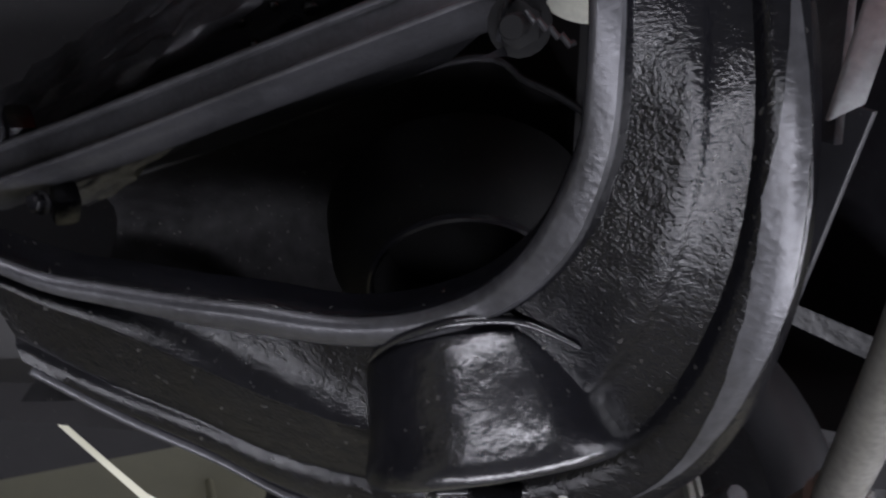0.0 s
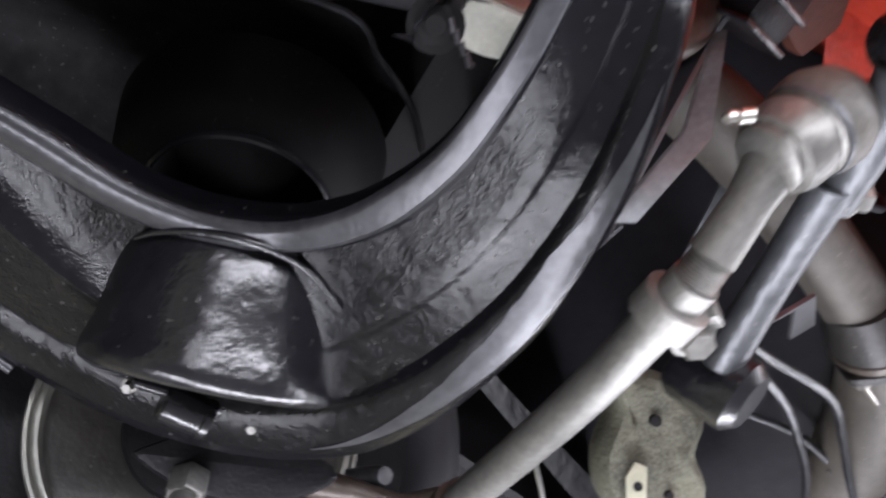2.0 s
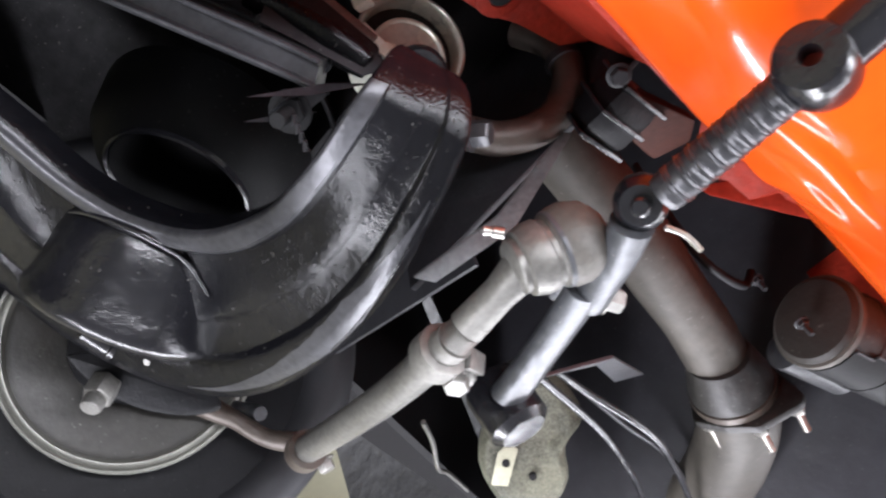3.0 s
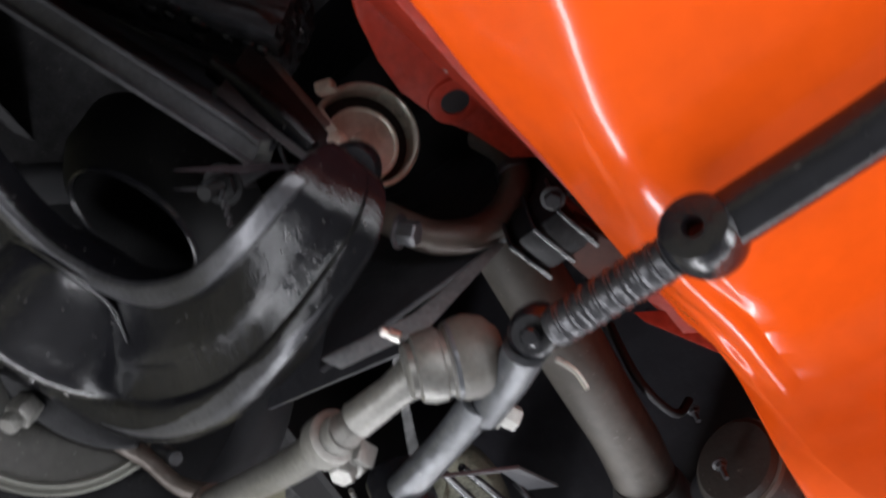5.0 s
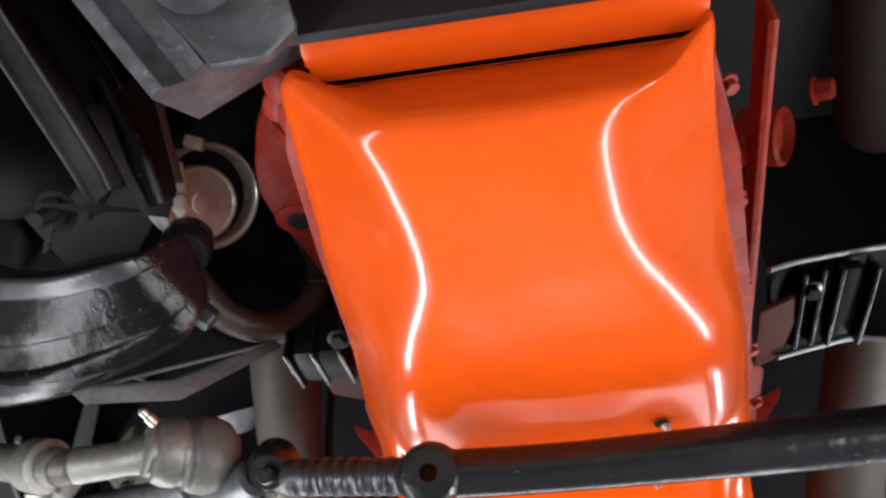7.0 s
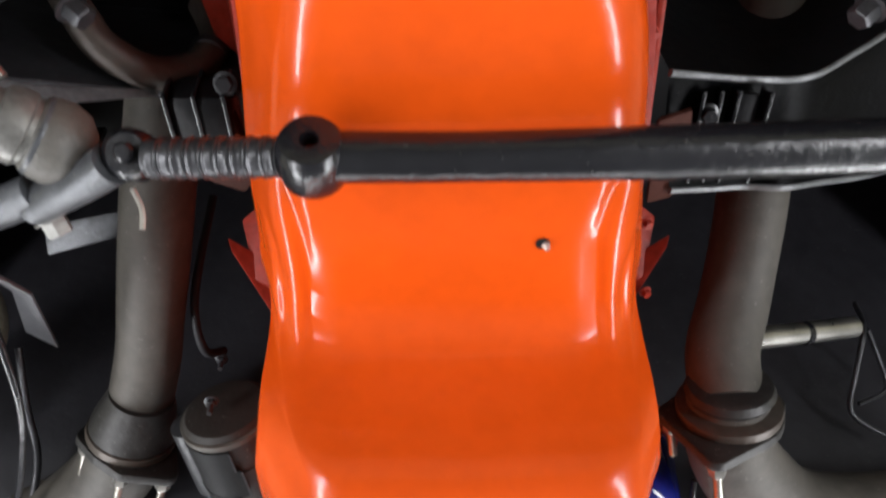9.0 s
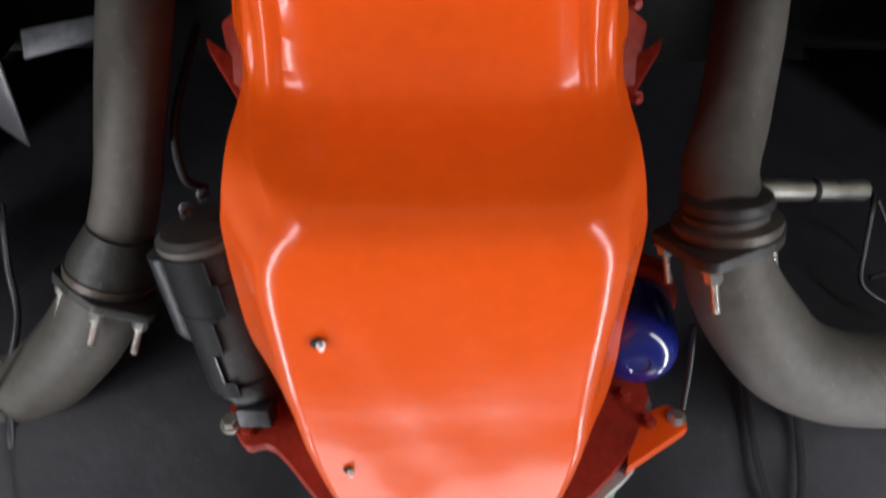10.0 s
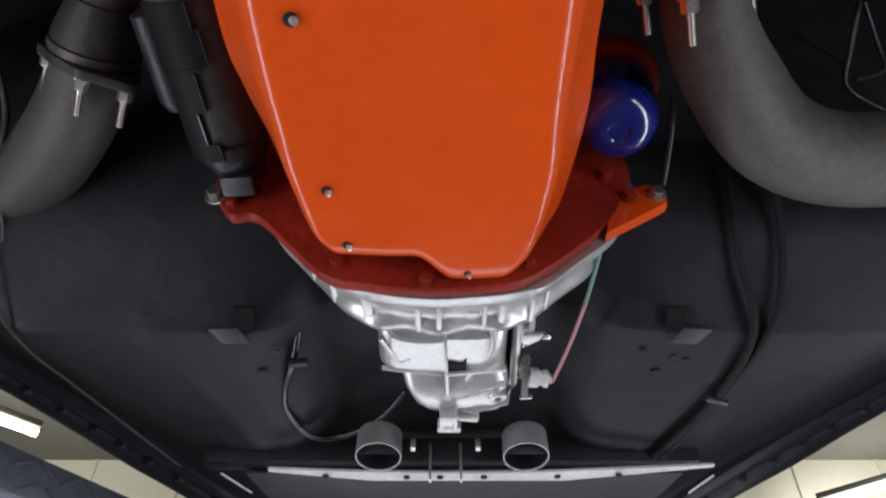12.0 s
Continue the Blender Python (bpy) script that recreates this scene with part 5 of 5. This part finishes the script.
hose("brake_hose", [(-0.372, 0.12, 2.078), (-0.384, 0.172, 2.080), (-0.392, 0.272, 2.062), (-0.425, 0.365, 2.062), (-0.459, 0.443, 2.062), (-0.50, 0.52, 2.05)], 0.0034, BLACK, "glossy black brake hose below the frame", "brake hose", "brake hoses")
hose("sensor_wire", [(-0.600, 0.235, 2.205), (-0.64, 0.29, 2.215), (-0.68, 0.335, 2.212), (-0.685, 0.36, 2.21), (-0.72, 0.45, 2.2)], 0.003, ZINC, "thin pale brake line bent in a zigzag", "brake line")
def fuel_hose():
    t = thing("fuel_hose", (-0.23, 0.02, 2.13), "dusty brown curved fuel hose beside the engine", "hose")
    pts = [(-0.292, -0.030, 2.185), (-0.280, -0.022, 2.169), (-0.268, -0.007, 2.159), (-0.248, 0.010, 2.158), (-0.229, 0.022, 2.170), (-0.213, 0.025, 2.191), (-0.209, 0.021, 2.221), (-0.222, 0.012, 2.25)]
    part("pipe", tube(pts, 0.012, 18), BROWN_STEEL, t)
    part("clamp", turned([(0.0122, 0), (0.0135, 0.001), (0.0135, 0.007), (0.0122, 0.008)], (-0.2115, 0.0245, 2.198), (0.1, -0.1, 0.95), 20), BLACK_WORN_LIT, t)
    return t


fuel_hose()


def side_shaft():
    t = thing("clutch_shaft", (0.4, 0.42, 2.2), "bright bare steel cross shaft beside the exhaust", "shaft")
    part("tube", tube([(0.270, 0.338, 2.170), (0.415, 0.372, 2.212)], 0.0115, 20), STEEL, t)
    part("clip", turned([(0.0125, 0), (0.0125, 0.007)], (0.345, 0.356, 2.1915), (1, 0.24, 0.29), 18), BLACK, t)
    return t


side_shaft()


# ---- underbody ----
RAIL_IN = ((0.66, 0.50), (0.600, 0.60), (0.545, 0.70), (0.505, 0.765), (0.452, 0.845), (0.402, 0.925), (0.342, 1.03), (0.25, 1.20))
RAIL_OUT = ((0.72, 0.54), (0.650, 0.645), (0.590, 0.735), (0.552, 0.790), (0.496, 0.885), (0.452, 0.970), (0.388, 1.075), (0.29, 1.25))


def rail_offset(side):
    return 0.0 if side < 0 else 0.034


def underbody():
    bm, rows = bmesh.new(), []
    prof = spline([(0.44, 2.60, 0), (0.46, 2.38, 0), (0.49, 2.20, 0), (0.54, 2.07, 0), (0.60, 1.990, 0), (0.626, 1.9685, 0), (0.634, 1.9625, 0), (0.642, 1.9612, 0), (0.67, 1.9622, 0), (0.75, 1.967, 0), (0.9, 1.978, 0), (1.1, 1.990, 0), (1.6, 2.02, 0), (2.6, 2.10, 0)], 5)
    for q in prof:
        row = []
        rail = float(np.interp(q.x, [p[1] for p in RAIL_IN], [p[0] for p in RAIL_IN]))
        for k in range(101):
            x = -rail - 0.016 + (2 * rail + 0.066) * k / 100
            hump = 1 / (1 + math.exp((abs(x + 0.005) - 0.148) / 0.020))
            reach = (abs(x) - rail_offset(x) - rail + 0.15) / 0.15
            reach = max(0.0, min(1.0, reach))
            rise = max(0.0, 2.004 - q.y) * reach * reach * (3 - 2 * reach) if q.x > 0.58 else 0.0
            # shallow swages along the floor
            swage = 0.0022 * math.exp(-((abs(x) - 0.30 + 0.25 * (q.x - 0.7)) / 0.012) ** 2) if q.x > 0.62 else 0.0
            row.append(Vector((x, q.x, q.y + 0.060 * hump + rise - swage + 0.0025 * math.sin(x * 21 + q.x * 9) * math.sin(q.x * 17))))
        rows.append(row)
    skin(bm, rows, closed=False, caps=False)
    bmesh.ops.solidify(bm, geom=bm.faces[:], thickness=0.006)
    t = whole("car_floor", bm, FLOOR_BLACK, "dull black car floor pan with a raised centre tunnel", "car floor")
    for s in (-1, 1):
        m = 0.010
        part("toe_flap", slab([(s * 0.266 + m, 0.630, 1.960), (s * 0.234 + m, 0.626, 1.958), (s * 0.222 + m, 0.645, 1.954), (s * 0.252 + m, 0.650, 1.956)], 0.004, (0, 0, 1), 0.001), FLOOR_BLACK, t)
        # no opening here: a dark patch painted for the toe pocket's shade
        part("toe_shade_patch", slab([(s * 0.236 + m, 0.607, 1.971), (s * 0.215 + m, 0.607, 1.971), (s * 0.216 + m, 0.632, 1.9575), (s * 0.233 + m, 0.628, 1.9590)], 0.002, (0, 0, 1), 0), NEAR_BLACK, t, "dark patch for the shade in the toe pocket")
        for dx, dy, r in ((0.20, 0.672, 0.004), (0.236, 0.684, 0.0055), (0.252, 0.688, 0.004), (0.222, 0.712, 0.006)):
            part("drain_hole", turned([(r, 0), (r * 0.9, 0.001)], (s * dx + m, dy, 1.9640), (0, 0, -1), 14), RUBBER, t, "small dark hole")
        r = thing("frame_rail", (0.5 * s, 1.0, 2.0), "black frame side rail with a row of bolts", "frame rail", "frame rails")
        o = rail_offset(s)
        inn = spline([(s * x + o, y, 2.000) for x, y in RAIL_IN], 6)
        out = spline([(s * x + o, y, 2.000) for x, y in RAIL_OUT], 6)
        up = Vector((0, 0, 1))
        bm, rings = bmesh.new(), []
        for p, q in zip(inn, out):
            rings.append([p + up * 0.05, p - up * 0.002, p.lerp(q, 0.10) - up * 0.005, p.lerp(q, 0.30) - up * 0.006, p.lerp(q, 0.38) - up * 0.003, p.lerp(q, 0.46) - up * 0.003, p.lerp(q, 0.54) - up * 0.007,
                          p.lerp(q, 0.76) - up * 0.010, p.lerp(q, 0.90) - up * 0.008, q, q + up * 0.05])
        skin(bm, rings)
        rail = part("rail", bm, BLACK_MATT, r)
        for k in range(7, 38, 3):
            place_bolt("rail_bolt", inn[k].lerp(out[k], 0.42) + Vector((0, 0, -0.003)), (0, 0.1, -1), rail, BLACK_MATT, 0.0058, 0.006)
    x = thing("gearbox_crossmember", (0.0, 0.88, 1.92), "black crossmember with two bright exhaust openings", "crossmember")
    part("beam", box((0.004, 0.925, 1.985), (0.66, 0.03, 0.04), bevel=0.012), BLACK_MATT, x)
    bm = slab([(-0.235, 0.902, 1.950), (-0.10, 0.900, 1.944), (-0.03, 0.896, 1.941), (0.05, 0.896, 1.941), (0.12, 0.900, 1.944), (0.345, 0.903, 1.956), (0.345, 0.909, 1.956), (0.15, 0.922, 1.944), (-0.1, 0.922, 1.944), (-0.235, 0.910, 1.950)], 0.004, (0, 0, 1), 0.001)
    # lip faces the light; that brightness is put into its pale colour
    lip = part("lower_lip", bm, PALE_LIP, x, "lower lip with its light put into a pale colour")
    for c in (-0.16, -0.055, -0.012, 0.045, 0.14, 0.22):
        part("lip_hole", turned([(0.0045, 0), (0.0042, 0.0012)], (c, 0.911, 1.9435 + 0.03 * max(0.0, abs(c - 0.01) - 0.1)), (0, 0, -1), 14), DEEP_BLACK, lip, "dark bolt hole")
    part("front_plate", slab([(-0.27, 0.928, 1.958), (0.31, 0.928, 1.958), (0.30, 1.06, 1.985), (-0.26, 1.06, 1.985)], 0.004, (0, 0, 1), 0.001), FLOOR_BLACK, x, "blue-grey flat plate")
    # rods added for two bright lines of light beside the crossmember
    for p0, p1 in (((-0.300, 0.922, 1.955), (-0.269, 0.975, 1.955)), ((0.327, 0.975, 1.955), (0.349, 0.928, 1.955))):
        part("light_line_rod", tube([p0, p1], 0.0015, 10), PALE_LIP, x, "thin bright rod for a line of light")
    down = Vector((0, -0.12, -0.99)).normalized()
    for c in (-0.089, 0.096):
        q = Vector((c, 0.862, 1.944))
        part("sleeve", turned([(0.0285, -0.034), (0.0290, -0.003), (0.0286, 0.0), (0.0276, 0.0), (0.0274, -0.002)], q, down, 44, caps=False), ALU, x, "bright steel exhaust sleeve")
        part("sleeve_inside", turned([(0.0274, -0.002), (0.0272, -0.034)], q, down, 44, caps=False), DEEP_BLACK, x, "dark inside wall")
        part("bore", turned([(0.0270, -0.022), (0.0270, -0.021)], q, down, 30), DEEP_BLACK, x, "dark opening")
        part("baffle", box(q - down * 0.012, (0.050, 0.002, 0.012), (20, 0, 0), bevel=0), BLACK_WORN_LIT, x)
    for c in (-0.024, 0.014):
        part("stay", box((c, 0.865, 1.938), (0.003, 0.010, 0.05), bevel=0.0008), STEEL, x)
    for c in (-0.045, 0.035):
        part("clip", box((c, 0.84, 1.948), (0.006, 0.010, 0.012), bevel=0.001), STEEL, x)
    return t


underbody()
hose("brake_pipe", [(-0.16, 0.52, 2.09), (-0.158, 0.60, 2.04), (-0.172, 0.682, 1.972), (-0.195, 0.76, 1.975), (-0.198, 0.81, 1.975), (-0.175, 0.865, 1.975), (-0.13, 0.865, 1.978), (-0.085, 0.835, 1.985), (-0.055, 0.80, 2.00)], 0.004, BLACK, "black brake pipe looped under the floor", "brake pipe")
hose("fuel_line", [(0.325, 0.47, 2.17), (0.335, 0.505, 2.09), (0.345, 0.550, 2.036), (0.342, 0.594, 1.980), (0.333, 0.640, 1.957), (0.315, 0.760, 1.962), (0.285, 0.894, 1.971), (0.26, 0.98, 1.98)], 0.0045, DEEP_BLACK, "black fuel line clipped along the floor", "fuel line", "fuel lines")
hose("fuel_line", [(0.285, 0.48, 2.16), (0.293, 0.516, 2.098), (0.299, 0.567, 2.012), (0.318, 0.634, 1.957), (0.309, 0.765, 1.962), (0.275, 0.894, 1.971), (0.25, 0.98, 1.98)], 0.0045, DEEP_BLACK, "black fuel line clipped along the floor", "fuel line", "fuel lines")
def switch_wire():
    t = thing("switch_wire", (0.135, 0.58, 1.95), "thin green and pink wire down to the gearbox switch", "wire")
    part("green_wire", tube([(0.150, 0.50, 2.03), (0.147, 0.52, 1.985), (0.142, 0.55, 1.970), (0.136, 0.59, 1.960)], 0.0020, 8), WIRE_GREEN, t, "pale green wire")
    part("pink_wire", tube([(0.136, 0.59, 1.960), (0.127, 0.65, 1.956), (0.115, 0.715, 1.954)], 0.0020, 8), WIRE_PINK, t, "faded pink wire")
    return t


switch_wire()
hose("brake_pipe", [(-0.482, 0.50, 2.09), (-0.484, 0.545, 2.036), (-0.474, 0.598, 1.974), (-0.458, 0.660, 1.960), (-0.436, 0.722, 1.962), (-0.392, 0.840, 1.966), (-0.36, 0.93, 1.970)], 0.0018, BACKPLATE, "thin bare metal pipe along the floor edge", "brake pipe")
whole("line_clip", box((0.311, 0.757, 1.957), (0.030, 0.008, 0.006), (0, 0, 25), 0.002), BLACK_WORN_LIT, "small black clip holding the fuel lines", "clip")
whole("pipe_clip", box((-0.168, 0.690, 1.962), (0.022, 0.008, 0.008), (0, 0, -10), 0.002), BLACK_MATT, "small black clip holding the brake pipe", "clip")


# ---- lift and lamps ----
def lift():
    for s in (-1, 1):
        t = thing("lift_platform", (0.75 * s, 1.4, 1.8), "dark chequer plate platform of the car lift", "lift platform", "lift platforms")
        o = 0.0 if s < 0 else 0.17
        part("deck", slab([(s * (x + o), y, 1.850) for x, y in ((0.60, 0.62), (0.497, 0.747), (0.389, 0.883), (0.30, 0.995), (0.30, 1.7), (1.0, 1.7), (1.0, 0.62))], 0.05, (0, 0, 1), 0.004), CHEQUER, t)
        for i in range(12):
            for j in range(6):
                p = (s * (0.40 + o + 0.045 * j), 0.92 - 0.055 * j + 0.045 * i, 1.8485)
                part("chequer", box(p, (0.022, 0.006, 0.003), (0, 0, 45 if (i + j) % 2 else -45), 0.001), CHEQUER, t)
        ea, eb = Vector((s * (0.60 + o), 0.62, 1.875)), Vector((s * (0.30 + o), 0.995, 1.875))
        face = Vector((-s * 0.78, -0.62, 0.0))
        for i in range(16):
            for j in range(2):
                q = ea.lerp(eb, (i + 0.5 * j + 0.3) / 16.5) + Vector((0, 0, 0.024 * j - 0.012)) + face * 0.0012
                lean = Vector((eb - ea)).normalized() * (0.010 if (i + j) % 2 else -0.010)
                part("chequer", beam(q - lean - Vector((0, 0, 0.007)), q + lean + Vector((0, 0, 0.007)), 0.003, 0.005, face, 0.001), CHEQUER, t)
        part("leg", beam((0.8 * s, 1.2, 1.88), (0.8 * s, 1.9, 0.0), 0.1, 0.06), CHEQUER, t)
        part("leg", beam((0.8 * s, 1.9, 1.88), (0.8 * s, 1.2, 0.0), 0.1, 0.06), CHEQUER, t)


lift()


def tubes():
    for a, b in (((-4.7, 5.2, 5.2), (-3.70, 6.12, 5.2)), ((3.9, 7.5, 5.2), (5.2, 6.5, 5.2))):
        a, b = Vector(a), Vector(b)
        t = thing("strip_light", (a + b) / 2, "bright white strip light hung from the ceiling", "strip light", "strip lights")
        part("tube", tube([a, b], 0.035, 12), TUBE_GLOW, t)
        part("batten", beam(a + Vector((0, 0, 0.07)), b + Vector((0, 0, 0.07)), 0.12, 0.06), CEILING, t)
        # extra point lamp added below each tube to brighten wall and ceiling
        glow_lamp = bpy.data.lights.new("strip_glow", "POINT")
        glow_lamp.energy, glow_lamp.shadow_soft_size, glow_lamp.color = 220, 0.3, (1.0, 0.97, 0.90)
        new("strip_glow", glow_lamp).location = (a + b) / 2 - Vector((0, 0, 0.4))
        for q in (a, b):
            part("hanger", beam(q + Vector((0, 0, 0.1)), Vector((q.x, q.y, 6.0)), 0.02, 0.02, bevel=0), CEILING, t)
    # the third lamp, over the front floor, is unseen and added to brighten it
    for p, watts in (((-2.85, 0.22, 5.2), 110), ((-3.10, -0.19, 5.2), 110), ((1.0, -2.5, 5.2), 130)):
        t = thing("bay_lamp", p, "bright round bay lamp hung from the ceiling", "bay lamp", "bay lamps")
        part("lens", turned([(0.10, 0), (0.09, -0.02), (0.01, -0.03)], p, (0, 0, 1), 24), TUBE_GLOW, t)
        part("hood", turned([(0.13, 0), (0.12, 0.06), (0.04, 0.14), (0.02, 0.80)], p, (0, 0, 1), 24), CEILING, t)
        lamp_strip("bay_light", (p[0], p[1], p[2] - 0.06), (0, 0, 0), 0.2, 0.2, watts)


tubes()


def bay_blinds():
    """Dark panels added round the bay to hide the room, with the wing's lip."""
    t = thing("car_body", (0.0, 0.0, 2.3), "dark panels added to close the engine bay, with a pale wing lip", "car body")
    part("bay_top", box((0, 0.0, 2.78), (1.7, 2.6, 0.03), bevel=0), DEEP_BLACK, t)
    part("nose", slab([(-0.85, -0.95, 2.15), (0.85, -0.95, 2.15), (0.85, -1.05, 2.78), (-0.85, -1.05, 2.78)], 0.02, (0, 1, 0), 0), DEEP_BLACK, t)
    for s in (-1, 1):
        part("side_blind", slab([(s * 0.56, -0.95, 2.42), (s * 0.50, -0.42, 2.46), (s * 0.62, 0.05, 2.36), (s * 0.72, 0.50, 2.16), (s * 0.74, 0.50, 2.78), (s * 0.62, -0.95, 2.78)], 0.01, (s, 0, 0), 0), DEEP_BLACK, t)
    for s in (-1, 1):
        # unseen panel added to darken the gap behind the wheel
        part("gap_blind", slab([(s * 0.58, 0.53, 1.985), (s * 1.05, 0.56, 1.97), (s * 1.05, 0.52, 2.75), (s * 0.58, 0.50, 2.75)], 0.01, (0, 1, 0), 0), BLACK_MATT, t)
    lip = [(-0.699, -0.427, 2.670), (-0.729, -0.397, 2.644), (-0.759, -0.364, 2.616), (-0.789, -0.330, 2.588), (-0.818, -0.274, 2.551), (-0.822, -0.233, 2.531), (-0.827, -0.237, 2.531), (-0.828, -0.282, 2.551), (-0.815, -0.324, 2.575), (-0.794, -0.337, 2.590), (-0.766, -0.367, 2.615), (-0.738, -0.397, 2.640), (-0.709, -0.428, 2.666)]
    part("wing_lip", slab(lip, 0.004, (-0.6, 0.1, 0.8), 0), WALL, t, "pale cream lip of the wing")


bay_blinds()
whole("gusset", slab([(-0.371, 0.168, 2.168), (-0.271, 0.152, 2.178), (-0.272, 0.165, 2.165), (-0.367, 0.184, 2.150)], 0.004, (0, 0.5, 0.5), 0.001), GREY_FLANGE, "grey sheet metal gusset of the frame", "gusset")
hose("loom_wire", [(0.473, 0.43, 2.293), (0.442, 0.395, 2.227), (0.432, 0.43, 2.19), (0.428, 0.462, 2.16), (0.465, 0.478, 2.14)], 0.003, BLACK_WORN_LIT, "thin dark wire beside the exhaust", "wire", "loom wires")
hose("loom_wire", [(0.45, 0.40, 2.23), (0.475, 0.44, 2.22), (0.48, 0.46, 2.19), (0.44, 0.46, 2.17)], 0.0025, BLACK_WORN_LIT, "thin dark wire beside the exhaust", "wire", "loom wires")
hose("hanger_wire", [(0.205, 0.40, 2.05), (0.205, 0.44, 2.03), (0.202, 0.475, 2.012)], 0.003, BLACK_WORN_LIT, "thin steel rod hooked on the engine corner", "rod")
hose("side_cable", [(-0.488, 0.387, 2.208), (-0.478, 0.43, 2.16), (-0.469, 0.47, 2.124), (-0.477, 0.516, 2.078), (-0.475, 0.57, 2.03)], 0.004, BLACK_WORN_LIT, "dark cable down the inner wing", "cable")
